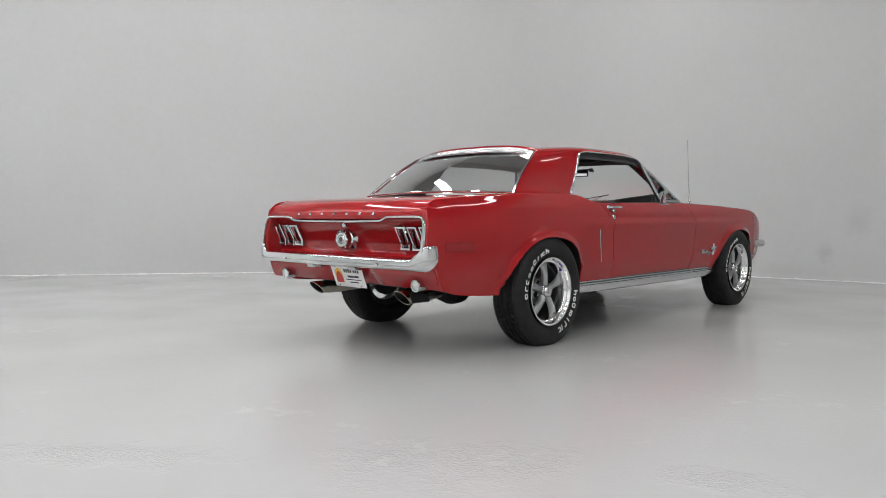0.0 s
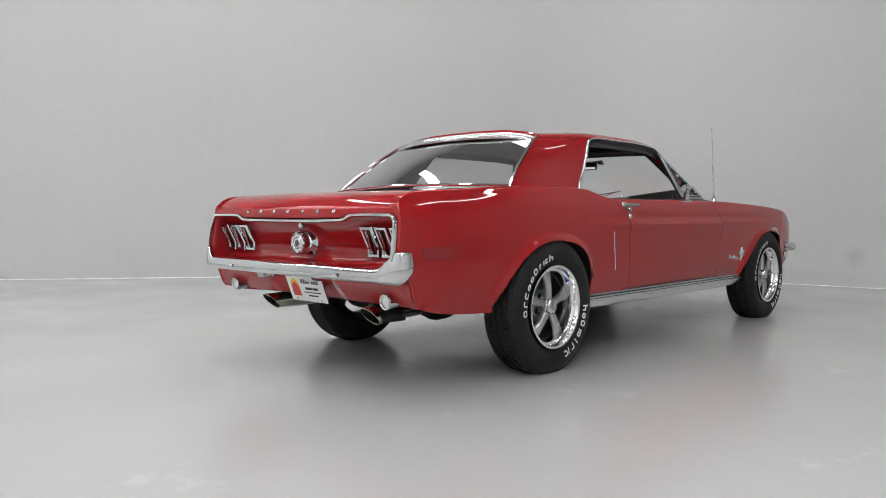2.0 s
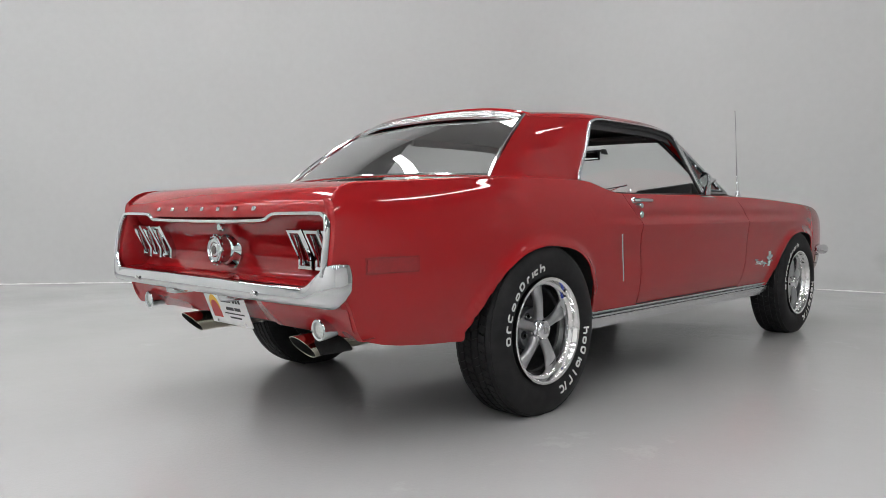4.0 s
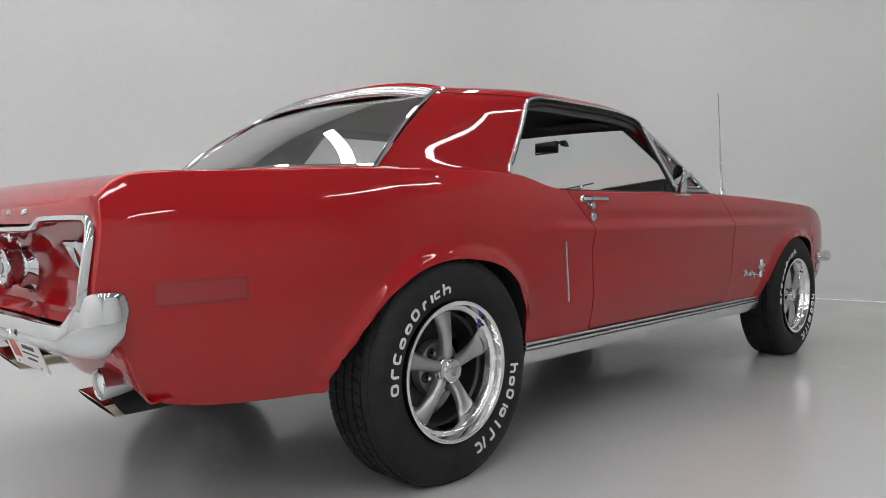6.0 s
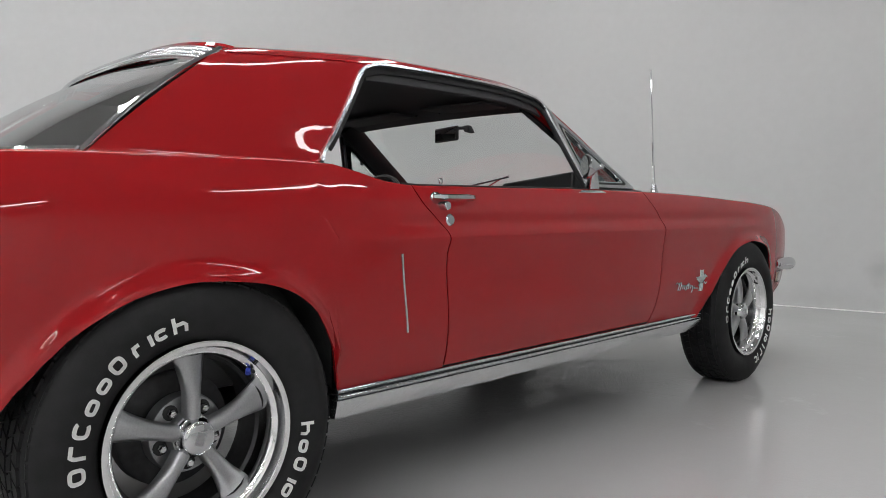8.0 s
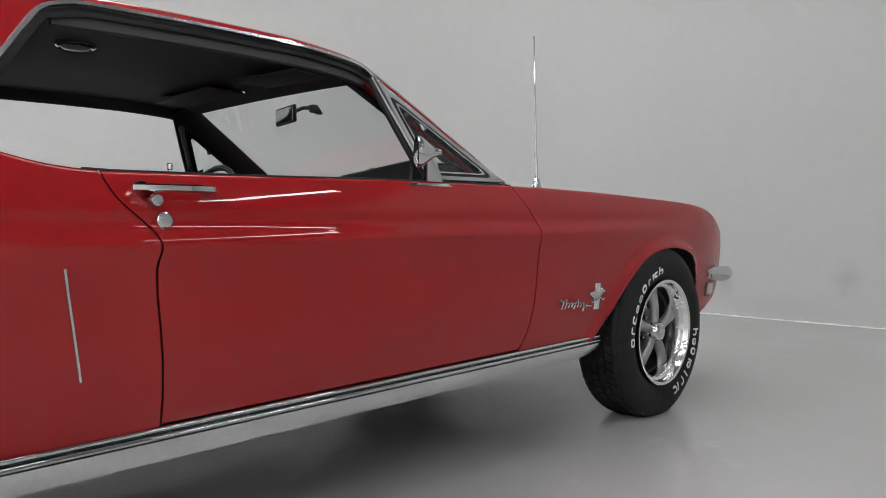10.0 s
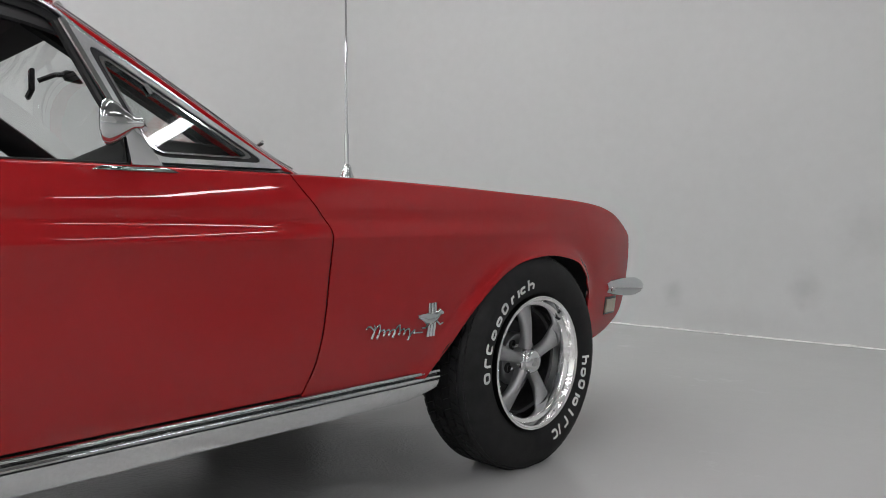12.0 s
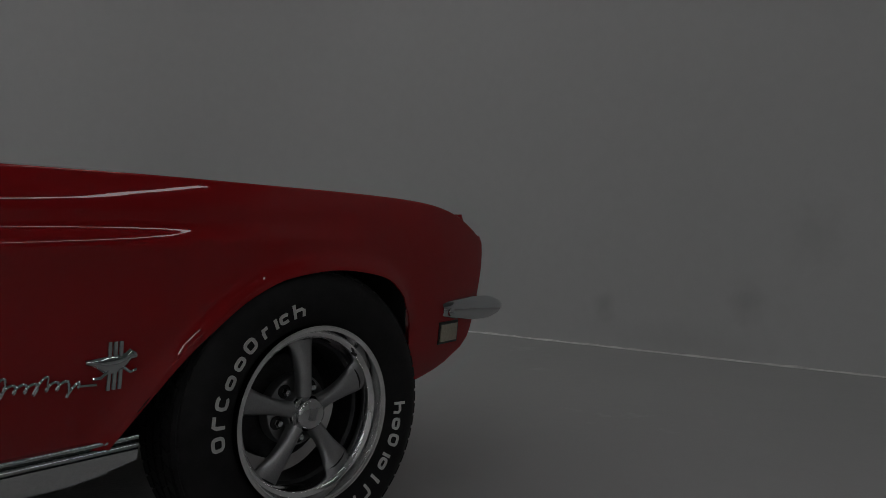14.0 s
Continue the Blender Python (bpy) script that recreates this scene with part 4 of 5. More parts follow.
cap = part("fuel_cap", turned([(-0.01, 0.072), (0.004, 0.072), (0.012, 0.064), (0.026, 0.058), (0.030, 0.056), (0.034, 0.049), (0.044, 0.048), (0.058, 0.0535), (0.068, 0.054), (0.074, 0.051), (0.076, 0.046), (0.072, 0.042), (0.0715, 0.028), (0.074, 0.025), (0.075, 0.018), (0.073, 0.0)], (0.006, TAIL_Y - 0.002, 0.655)), CHROME, car, "chrome fuel filler cap on the tail panel")
part("cap_ring", turned([(0.071, 0.0405), (0.0735, 0.039), (0.0735, 0.030), (0.071, 0.0285)], (0.006, TAIL_Y - 0.002, 0.655)), STEEL, cap)
part("cap_emblem", turned([(0.074, 0.017), (0.0765, 0.015), (0.0765, 0.0)], (0.006, TAIL_Y - 0.002, 0.655), 20), DARK_LENS, cap)
for k in range(14):
    a = 2 * math.pi * k / 14
    part("cap_grip", tube([(0.006 + 0.0535 * math.cos(a), TAIL_Y - 0.058, 0.655 + 0.0535 * math.sin(a)), (0.006 + 0.055 * math.cos(a), TAIL_Y - 0.071, 0.655 + 0.055 * math.sin(a))], 0.004, 6), CHROME, cap)
part("boot_lock", turned([(0.0, 0.016), (0.014, 0.016), (0.018, 0.012), (0.018, 0.0)], (0.006, tail_y(0.74) - 0.004, 0.738), 20), CHROME, car, "chrome boot lock")
part("lock_ring", turned([(0.0, 0.070), (0.006, 0.070), (0.008, 0.064), (0.002, 0.060)], (0.006, TAIL_Y - 0.001, 0.66), 40), PAINT, car)
# seven small chrome marks along the boot lid's face
for k in range(7):
    x = -0.355 + k * 0.116
    part("boot_badge", hexa([(x - 0.010, -0.990, 0.797), (x + 0.010, -0.990, 0.797), (x + 0.010, -0.960, 0.797), (x - 0.010, -0.960, 0.797), (x - 0.009, -0.986, 0.812), (x + 0.009, -0.986, 0.812), (x + 0.009, -0.958, 0.812), (x - 0.009, -0.958, 0.812)], 0.003), CHROME, car)


def bumper_rear():
    half = [(0.772, -0.928), (0.778, -0.928), (0.782, -0.940), (0.781, -0.955), (0.774, -0.973), (0.761, -0.989), (0.742, -1.001), (0.715, -1.011), (0.68, -1.018), (0.6, -1.024), (0.4, -1.032), (0.2, -1.036), (0.0, -1.037)]
    path = half + [(-x, y) for x, y in half[-2::-1]]
    path = resample(chaikin([(x, y) for x, y in path], 2), 120)
    rows = []
    for i, (x, y) in enumerate(path):
        a = abs(x)
        d = path[min(i + 1, 119)] - path[max(i - 1, 0)]
        n = Vector((d[1], -d[0])).normalized()
        if n.y > 0 and a < 0.7:
            n = -n
        if a >= 0.7 and n.x * x < 0:
            n = -n
        up = ease(0.655, 0.772, a)
        top = mix(0.566, 0.640, up)
        w = min(max((y + 0.992) / 0.064, 0.0), 1.0) if a > 0.70 else 0.0
        bot = mix(0.507, 0.504, up) + 0.062 * (1 - math.sqrt(1 - w * w))
        top -= 0.004 * w ** 4
        mid = (top + bot) / 2
        o = []
        for h, off in ((1.0, -0.010), (0.995, -0.004), (0.96, 0.0), (0.80, 0.0035), (0.45, 0.0070), (0.1, 0.0095), (-0.2, 0.0100), (-0.5, 0.0080), (-0.75, 0.0025), (-0.92, -0.006), (-1.0, -0.014), (-1.0, -0.022)):
            z = mid + h * (top - bot) / 2
            o.append((x + n.x * off, y + n.y * off, z))
        rows.append(o)
    bm = grid(rows)
    return bm


bumper = part("rear_bumper", thicken(bumper_rear(), 0.004), CHROME, car, "polished chrome rear bumper with upswept ends")
part("bumper_shelf", grid([[(x * 0.99, -0.995 + 0.02 * abs(x), 0.564), (x * 0.99, -0.905, 0.572)] for x in np.linspace(0.70, -0.70, 9)]), PAINT, car)
for s in (1, -1):
    part("bumper_bolt", turned([(0, 0.011), (0.004, 0.010), (0.006, 0.0)], (s * 0.43, -1.046, 0.532), 16), STEEL, bumper)
    part("bumper_bracket", hexa([(s * 0.165, -1.02, 0.487), (s * 0.225, -1.02, 0.487), (s * 0.225, -0.93, 0.487), (s * 0.165, -0.93, 0.487), (s * 0.165, -1.028, 0.512), (s * 0.225, -1.028, 0.512), (s * 0.225, -0.93, 0.512), (s * 0.165, -0.93, 0.512)], 0.006), CHROME, bumper)


def valance():
    rows = []
    for t in np.linspace(0, 1, 10):
        r = []
        for u in np.linspace(-1, 1, 61):
            x = 0.775 * u
            hollow = ease(0.30, 0.18, abs(x))
            z = mix(0.525, 0.398, t)
            y = mix(-0.945, -0.852, t) + 0.035 * hollow - 0.012 * math.sin(math.pi * t)
            y = mix(y, tail_edge(z) + 0.004, ease(0.64, 0.772, abs(x)))
            r.append((x, y, z))
        rows.append(r)
    rows.append([(x, y + 0.05, z + 0.004) for x, y, z in rows[-1]])
    return grid(rows)


part("rear_valance", thicken(valance(), 0.003), PAINT, car)
for s in (1, -1):
    lamp_part = part("reversing_lamp", turned([(-0.06, 0.022), (-0.03, 0.030), (0.0, 0.034), (0.030, 0.036), (0.036, 0.036), (0.039, 0.033), (0.037, 0.028), (0.028, 0.027)], (s * 0.604, -0.884, 0.424), 32, (0, -1, -0.08)), CHROME, car, "round reversing lamp with a chrome bezel")
    part("lens", turned([(0.028, 0.0285), (0.033, 0.024), (0.036, 0.012), (0.0365, 0.0)], (s * 0.604, -0.884, 0.424), 32, (0, -1, -0.08)), CLEAR_LENS, lamp_part, "clear ribbed lens")


def pipe(s):
    rows = []
    near = 0.0 if s > 0 else 0.06
    for t in np.linspace(0, 1, 10):
        y = mix(-0.55, -0.905, t) + 0.4 * near
        r = []
        for k in range(28):
            a = 2 * math.pi * k / 28
            # slash-cut mouth: the upper edge reaches further back
            cut = 0.080 * (1 - math.sin(a)) / 2 * ease(0.55, 1, t)
            r.append((s * (0.405 - near + 0.034 * t) + 0.047 * math.cos(a), y + cut, 0.352 - 0.012 * t + 0.041 * math.sin(a)))
        rows.append(r)
    inner = [[(s * (0.439 - near) + (x - s * (0.439 - near)) * 0.94, y + d, 0.340 + (z - 0.340) * 0.94) for x, y, z in rows[-1]] for d in (0.0, 0.012, 0.16)]
    return grid(rows + inner[:1], close=True), grid(inner, close=True)


for s in (1, -1):
    o, i = pipe(s)
    pipe_part = part("exhaust_tip", o, BRASSY, car, "slash-cut polished exhaust tip")
    part("bore", i, WELL, pipe_part)

# dealer plate: white card with a small red and yellow picture and bars for its writing
PLATE_M = pose(0.022, -0.908, 0.441, 111, 0, 0) @ Matrix.Diagonal((0.97, 0.98, 1, 1))


def on_plate(x0, x1, z0, z1, d0, d1, bevel=0.0):
    bm = box(x0, x1, z0, z1, d0, d1, bevel)
    bmesh.ops.transform(bm, matrix=PLATE_M, verts=bm.verts[:])
    return bm


plate = part("licence_plate", on_plate(-0.146, 0.146, -0.074, 0.074, -0.003, 0.0, 0.0012), WHITE_CARD, car, "white dealer plate with a red barn picture")
part("plate_picture", on_plate(-0.118, -0.052, -0.046, -0.030, 0, 0.0012), PLATE_RED, plate)


def half_disc(cx, cy, r, d, squash=1.0, n=18):
    bm = bmesh.new()
    ring = [(cx + r * math.cos(math.pi * k / n), cy + r * squash * math.sin(math.pi * k / n)) for k in range(n + 1)]
    lo = [bm.verts.new((x, y, 0.0)) for x, y in ring]
    hi = [bm.verts.new((x, y, d)) for x, y in ring]
    bm.faces.new(hi)
    for k in range(n + 1):
        bm.faces.new((lo[k], lo[(k + 1) % (n + 1)], hi[(k + 1) % (n + 1)], hi[k]))
    bmesh.ops.recalc_face_normals(bm, faces=bm.faces[:])
    bmesh.ops.transform(bm, matrix=PLATE_M, verts=bm.verts[:])
    return bm


part("plate_picture", half_disc(-0.085, -0.006, 0.036, 0.0008, 1.5), PLATE_YELLOW, plate)
part("plate_picture", half_disc(-0.085, -0.030, 0.033, 0.0014, 1.7), PLATE_RED, plate)
for x0, x1, z0, z1 in ((-0.028, 0.048, 0.022, 0.046), (0.058, 0.118, 0.022, 0.046), (-0.005, 0.05, -0.010, 0.003), (0.056, 0.098, -0.010, 0.003), (-0.025, 0.115, -0.026, -0.021), (0.005, 0.085, -0.044, -0.037)):
    n = max(1, int((x1 - x0) / 0.016)) if z1 - z0 > 0.015 else 1
    for k in range(n):
        a = x0 + (x1 - x0) * k / n
        part("plate_bar", on_plate(a, a + (x1 - x0) / n * (0.72 if n > 1 else 1), z0, z1, 0.0002, 0.001), INK, plate)
for x in (-0.10, 0.10):
    for z in (0.058, -0.062):
        bm = turned([(0, 0.005), (0.003, 0.005), (0.004, 0.0)], (0, 0, 0), 10, (0, 0, 1))
        bmesh.ops.transform(bm, matrix=PLATE_M @ Matrix.Translation((x, z, 0)), verts=bm.verts[:])
        part("plate_screw", bm, STEEL, plate)


# ---- side details ----
def side_patch(y0, y1, z0, z1, off, ny=8, nz=4):
    return thicken(grid([[on_side(y, z, off) for z in np.linspace(z0, z1, nz)] for y in np.linspace(y0, y1, ny)]), 0.004)


for s in (1, -1):
    f = (lambda b: b) if s > 0 else flip_x
    mk = part("side_marker", f(side_patch(-0.862, -0.662, 0.606, 0.648, 0.0035)), MARKER_LENS, car, "red side marker lens flush with the quarter")
    part("marker_rim", f(side_patch(-0.868, -0.656, 0.601, 0.653, 0.0012)), RED_LENS, mk)
    door = doors[0 if s > 0 else 1]
    hd = part("door_handle", f(ribbon([on_side(y, 0.846, 0.030 - 0.018 * ((y - 0.784) / 0.084) ** 4) for y in np.linspace(0.702, 0.866, 16)], 0.016, 0.008, (1, 0, 0.1))), CHROME, door, "chrome door handle")
    part("handle_boss", f(turned([(0, 0.019), (0.010, 0.017), (0.020, 0.011), (0.030, 0.010)], on_side(0.722, 0.842, -0.002), 20, (1, 0, 0))), CHROME, door)
    part("handle_button", f(turned([(0, 0.013), (0.022, 0.013), (0.028, 0.011), (0.030, 0.0)], on_side(0.738, 0.822, -0.002), 20, (1, 0, 0))), CHROME, door)
    part("handle_post", f(turned([(0, 0.012), (0.012, 0.010), (0.024, 0.008)], on_side(0.855, 0.845, -0.002), 16, (1, 0, 0))), CHROME, door)
    part("door_lock", f(turned([(0, 0.017), (0.004, 0.017), (0.008, 0.013), (0.009, 0.0)], on_side(0.759, 0.782, 0), 24, (1, 0, 0.1))), CHROME, door)
    part("quarter_strip", f(ribbon([on_side(mix(0.566, 0.591, t), mix(0.697, 0.488, t), 0.0) for t in np.linspace(0, 1, 16)], 0.0065, 0.004, (1, 0, 0))), STEEL, car, "thin bright upright quarter strip")
    # fender badge: three upright bars crossed by one bright running shape, and a flowing line beside it
    for dy in (-0.0105, 0.0, 0.0105):
        part("fender_badge", f(ribbon([on_side(2.304 + dy + (z - 0.51) * 0.05, z, 0.001) for z in np.linspace(0.466, 0.556, 8)], 0.0085, 0.004, (1, 0, 0))), CHROME if dy else STEEL, car, "small chrome fender badge")
    body = [(2.250, 0.523, 0.004), (2.268, 0.520, 0.008), (2.284, 0.513, 0.016), (2.304, 0.513, 0.017), (2.322, 0.518, 0.014), (2.332, 0.528, 0.012), (2.343, 0.526, 0.006)]
    rows = [[on_side(y, z + h * d, 0.003 + 0.006 * (1 - d * d)) for d in np.linspace(-1, 1, 7)] for y, z, h in body]
    part("fender_badge", f(grid(rows)), CHROME, car)
    for leg in (((2.290, 0.502), (2.276, 0.492), (2.262, 0.492)), ((2.318, 0.506), (2.330, 0.496), (2.342, 0.500))):
        part("fender_badge", f(tube([on_side(y, z, 0.006) for y, z in leg], 0.003, 6)), CHROME, car)
    wave = []
    for t in np.linspace(0, 1, 260):
        a = t * 2 * math.pi * 8.5
        tall = 0.0165 if t < 0.20 else (0.0150 if 0.52 < t < 0.60 else 0.0072)
        up = tall * math.cos(a)
        drop = 0.016 * math.sin((t - 0.84) / 0.12 * math.pi) if 0.84 < t < 0.96 else 0.0
        y = mix(2.094, 2.240, t) + 0.0045 * math.sin(a) + 0.42 * up
        wave.append(on_side(y, 0.494 - 0.010 * t + up + 0.3 * tall - drop, 0.003))
    part("fender_script", f(tube(wave, 0.0026, 6)), CHROME, car, "small chrome flowing script on the fender")
    part("fender_script", f(tube([on_side(2.240 + 0.030 * u, 0.482 - 0.002 * u, 0.003) for u in np.linspace(0, 1, 5)], 0.0024, 6)), CHROME, car)
    part("fender_script", f(tube([on_side(2.076 + 0.026 * u, 0.508 + 0.006 * math.sin(u * 4), 0.003) for u in np.linspace(0, 1, 8)], 0.0026, 6)), CHROME, car)
    # vent window: bright outer frame, black seal, inner frame, glass
    def vent(y, z):
        return Vector((s * mix(0.700, 0.592, (z - 0.885) / 0.30), y, z))
    tri_pts = [vent(1.462, 1.168), vent(1.578, 0.893), vent(1.900, 0.893)]

    def ring3(pts, d):
        c = sum(pts, Vector()) / 3
        out = []
        for i in range(3):
            p, a, b = pts[i], pts[i - 1], pts[(i + 1) % 3]
            ea, eb = (a - p).normalized(), (b - p).normalized()
            half = math.acos(max(-1, min(1, ea.dot(eb)))) / 2
            out.append(p + (ea + eb).normalized() * d / math.sin(half))
        return out

    def rounded3(pts, r):
        out = []
        for i in range(3):
            p, a, b = pts[i], pts[i - 1], pts[(i + 1) % 3]
            ea, eb = (a - p).normalized() * r, (b - p).normalized() * r
            for t in np.linspace(0, 1, 6):
                out.append((p + ea) * (1 - t) ** 2 + p * 2 * t * (1 - t) + (p + eb) * t * t)
        return out

    side = Vector((s, 0, 0.33)).normalized()
    vw = new("vent_window")
    vw.parent = car
    vw["label"] = "triangular vent window with a bright frame"
    for name, d0, d1, r0, r1, h, mt in (("frame", 0.0, 0.012, 0.010, 0.040, 0.008, SATIN), ("seal", 0.011, 0.021, 0.040, 0.034, 0.005, BLACK), ("inner_frame", 0.020, 0.0245, 0.034, 0.03, 0.009, CHROME)):
        A, B = rounded3(ring3(tri_pts, d0), r0), rounded3(ring3(tri_pts, d1), r1)
        bm = grid([[p - side * 0.010 for p in A], [p + side * h for p in A], [p + side * h for p in B], [p - side * 0.010 for p in B]], close=True)
        bmesh.ops.recalc_face_normals(bm, faces=bm.faces[:])
        part(name, bm, mt, vw)
    bm = bmesh.new()
    bm.faces.new([bm.verts.new(p) for p in rounded3(ring3(tri_pts, 0.0235), 0.03)])
    bmesh.ops.solidify(bm, geom=bm.faces[:], thickness=0.004)
    g = part("pane", bm, GLASS, vw)
    g.visible_shadow = False
    part("division_bar", ribbon([vent(1.452, 1.176), vent(1.514, 1.033), vent(1.576, 0.886)], 0.017, 0.010, side), CHROME, vw)
    part("channel", ribbon([vent(1.440, 1.172) - side * 0.004, vent(1.500, 1.027) - side * 0.004, vent(1.562, 0.886) - side * 0.004], 0.012, 0.008, side), BLACK, vw)
    part("latch", tube([vent(1.590, 0.975) - side * 0.01, vent(1.582, 0.960) + side * 0.010], 0.006, 8), CHROME, vw)
    part("pivot", tube([vent(1.612, 1.040), vent(1.602, 1.062)], 0.009, 8), CHROME, vw)
    # outer belt rail
    part("belt_rail", ribbon([(s * (side_x(y, top_z(y), False) - 0.004), y, top_z(y) + 0.001) for y in np.linspace(0.62, 1.90, 24)], 0.006, 0.003, (s * 0.3, 0, 1)), BLACK, car)

    part("lock_knob", f(turned([(0.0, 0.003), (0.020, 0.003), (0.021, 0.006), (0.030, 0.0065), (0.034, 0.005), (0.035, 0.0)], (0.700, 0.812, 0.868), 14, (0, 0, 1))), CHROME, door)

# door mirror (right door only)
mroot = new("door_mirror")
mroot.parent = car
mroot["label"] = "chrome door mirror on a swept stalk"
part("foot", hexa([(0.705, 1.450, 0.878), (0.752, 1.450, 0.872), (0.752, 1.625, 0.872), (0.705, 1.625, 0.878), (0.712, 1.470, 0.886), (0.742, 1.470, 0.882), (0.742, 1.605, 0.882), (0.712, 1.605, 0.886)], 0.003), CHROME, mroot)
part("stalk", hexa([(0.716, 1.530, 0.882), (0.740, 1.530, 0.882), (0.738, 1.600, 0.882), (0.718, 1.600, 0.882), (0.752, 1.502, 0.958), (0.770, 1.502, 0.958), (0.770, 1.530, 0.958), (0.752, 1.530, 0.958)], 0.005), CHROME, mroot)


MIRROR_M = pose(0.752, 1.478, 0.962, 0, 0, -35)


def mirror_shell():
    rows = []
    for d, k in ((-0.002, 0.93), (0.0, 1.0), (0.007, 1.0), (0.012, 0.95), (0.022, 0.80), (0.036, 0.52), (0.046, 0.32), (0.052, 0.25), (0.064, 0.22), (0.068, 0.14), (0.069, 0.0)):
        r = []
        for a in np.linspace(0, 2 * math.pi, 28, endpoint=False):
            r.append(MIRROR_M @ Vector((0.044 * math.cos(a) * k, d, 0.044 * math.sin(a) * k)))
        rows.append(r)
    return grid(rows, close=True)


shell = part("mirror_shell", mirror_shell(), CHROME, mroot)
bm = bmesh.new()
bm.faces.new([bm.verts.new(MIRROR_M @ Vector((0.040 * math.cos(a), -0.0035, 0.040 * math.sin(a)))) for a in np.linspace(0, 2 * math.pi, 28, endpoint=False)])
part("mirror_glass", thicken(bm, 0.002), MIRROR, mroot)

# aerial on the right fender
aerial = new("aerial")
aerial.parent = car
aerial["label"] = "thin chrome whip aerial on the fender"
part("base", turned([(-0.01, 0.020), (0.004, 0.020), (0.024, 0.012), (0.030, 0.012), (0.036, 0.009), (0.042, 0.0)], (0.668, 2.116, 0.882), 20, (0, 0.05, 1)), CHROME, aerial)
part("mast", tube([(0.668, 2.117, 0.915), (0.662, 2.121, 1.0)], 0.0055, 8), CHROME, aerial)
part("mast", tube([(0.662, 2.121, 0.995), (0.648, 2.131, 1.2), (0.634, 2.141, 1.400)], 0.0036, 8, taper=0.7), CHROME, aerial)
part("tip", turned([(-0.004, 0.002), (-0.002, 0.004), (0.003, 0.004), (0.005, 0.0)], (0.634, 2.141, 1.402), 10, (0, 0, 1)), CHROME, aerial)

# windscreen surround, wipers, cowl
for s in (1, -1):
    part("windscreen_trim", ribbon([(s * (apillar(t)[0] - 0.026), apillar(t)[1] + 0.006, apillar(t)[2] + 0.006) for t in np.linspace(0.02, 0.98, 24)], 0.022, 0.007, (s * 0.35, 0.65, 0.7)), CHROME, car, "chrome windscreen surround")
part("windscreen_trim", ribbon([(0.540 * u, 1.478 + 0.026 * (1 - u * u), 1.222 + 0.030 * (1 - u * u)) for u in np.linspace(0.93, -0.93, 24)], 0.022, 0.008, (0, 0.7, 0.7)), CHROME, car, "chrome windscreen surround")
for x in (0.42, -0.12):
    wp = part("wiper", tube([(x - 0.10, 2.03, 0.905), (x, 1.985, 0.938), (x + 0.10, 1.940, 0.962), (x + 0.155, 1.925, 0.970)], 0.004, 6), STEEL, car, "bright windscreen wiper")
    part("blade", tube([(x - 0.15, 2.000, 0.935), (x + 0.155, 1.925, 0.966)], 0.004, 6), BLACK, wp)
    part("pivot", turned([(0, 0.012), (0.02, 0.010), (0.025, 0.0)], (x - 0.10, 2.03, 0.895), 12, (0, 0.2, 1)), CHROME, wp)


# ---- the nose ----
def bumper_front():
    half = [(0.772, 3.205), (0.782, 3.25), (0.790, 3.32), (0.790, 3.39), (0.778, 3.44), (0.75, 3.475), (0.66, 3.505), (0.3, 3.53), (0.0, 3.54)]
    path = resample(chaikin(half + [(-x, y) for x, y in half[-2::-1]], 2), 90)
    rows = []
    for i, (x, y) in enumerate(path):
        d = path[min(i + 1, 89)] - path[max(i - 1, 0)]
        n = Vector((-d[1], d[0])).normalized()
        if n.dot(Vector((x, y - 2.5))) < 0:
            n = -n
        e = min(i, 89 - i) / 89
        tip = ease(3.37, 3.48, y)
        h = 0.029 * min(1, (e * 12 + 0.35)) ** 0.5 * (1 - 0.55 * tip)
        rows.append([(x + n.x * o, y + n.y * o, 0.530 + h * k - 0.004 * tip + 0.004 * ease(0.1, 0.0, e)) for k, o in ((1, -0.02), (1, -0.004), (0.8, 0.003), (0.3, 0.008), (-0.3, 0.008), (-0.8, 0.002), (-1, -0.006), (-1, -0.02))])
    return grid(rows)


fb = part("front_bumper", thicken(bumper_front(), 0.004), CHROME, car, "slim chrome front bumper blade")
both("bumper_bolt", lambda: turned([(0, 0.012), (0.006, 0.011), (0.010, 0.0)], (0.784, 3.228, 0.528), 14, (1, 0, 0)), CHROME)


def nose_sheet(z0, z1, y_of, n=14, x_end=0.70):
    return grid([[(x_end * u, y_of(z) - 0.02 * u * u, z) for u in np.linspace(1, -1, 21)] for z in np.linspace(z0, z1, n)], flip=True)


part("nose_panel", thicken(nose_sheet(0.66, 0.80, lambda z: 3.385 + 0.02 * math.sin((z - 0.66) * 22)), 0.004), PAINT, car)
part("grille", nose_sheet(0.50, 0.67, lambda z: 3.35, 6), BLACK, car, "dark recessed grille")
for k in range(6):
    part("grille_bar", tube([(-0.42, 3.355, 0.535 + 0.023 * k), (0.42, 3.355, 0.535 + 0.023 * k)], 0.003, 6), STEEL, car)


def nose_side():
    """Closes the fender's front edge round the headlamp."""
    rows = []
    for z in np.linspace(0.47, 0.735, 14):
        y = nose_edge(z)
        x = side_x(y, z, False)
        rows.append([(x, y, z), (x - 0.012, y + 0.004, z), (x - 0.05, y - 0.002, z), (x - 0.09, y - 0.02, z)])
    return grid(rows)


both("headlamp_surround", nose_side, PAINT)
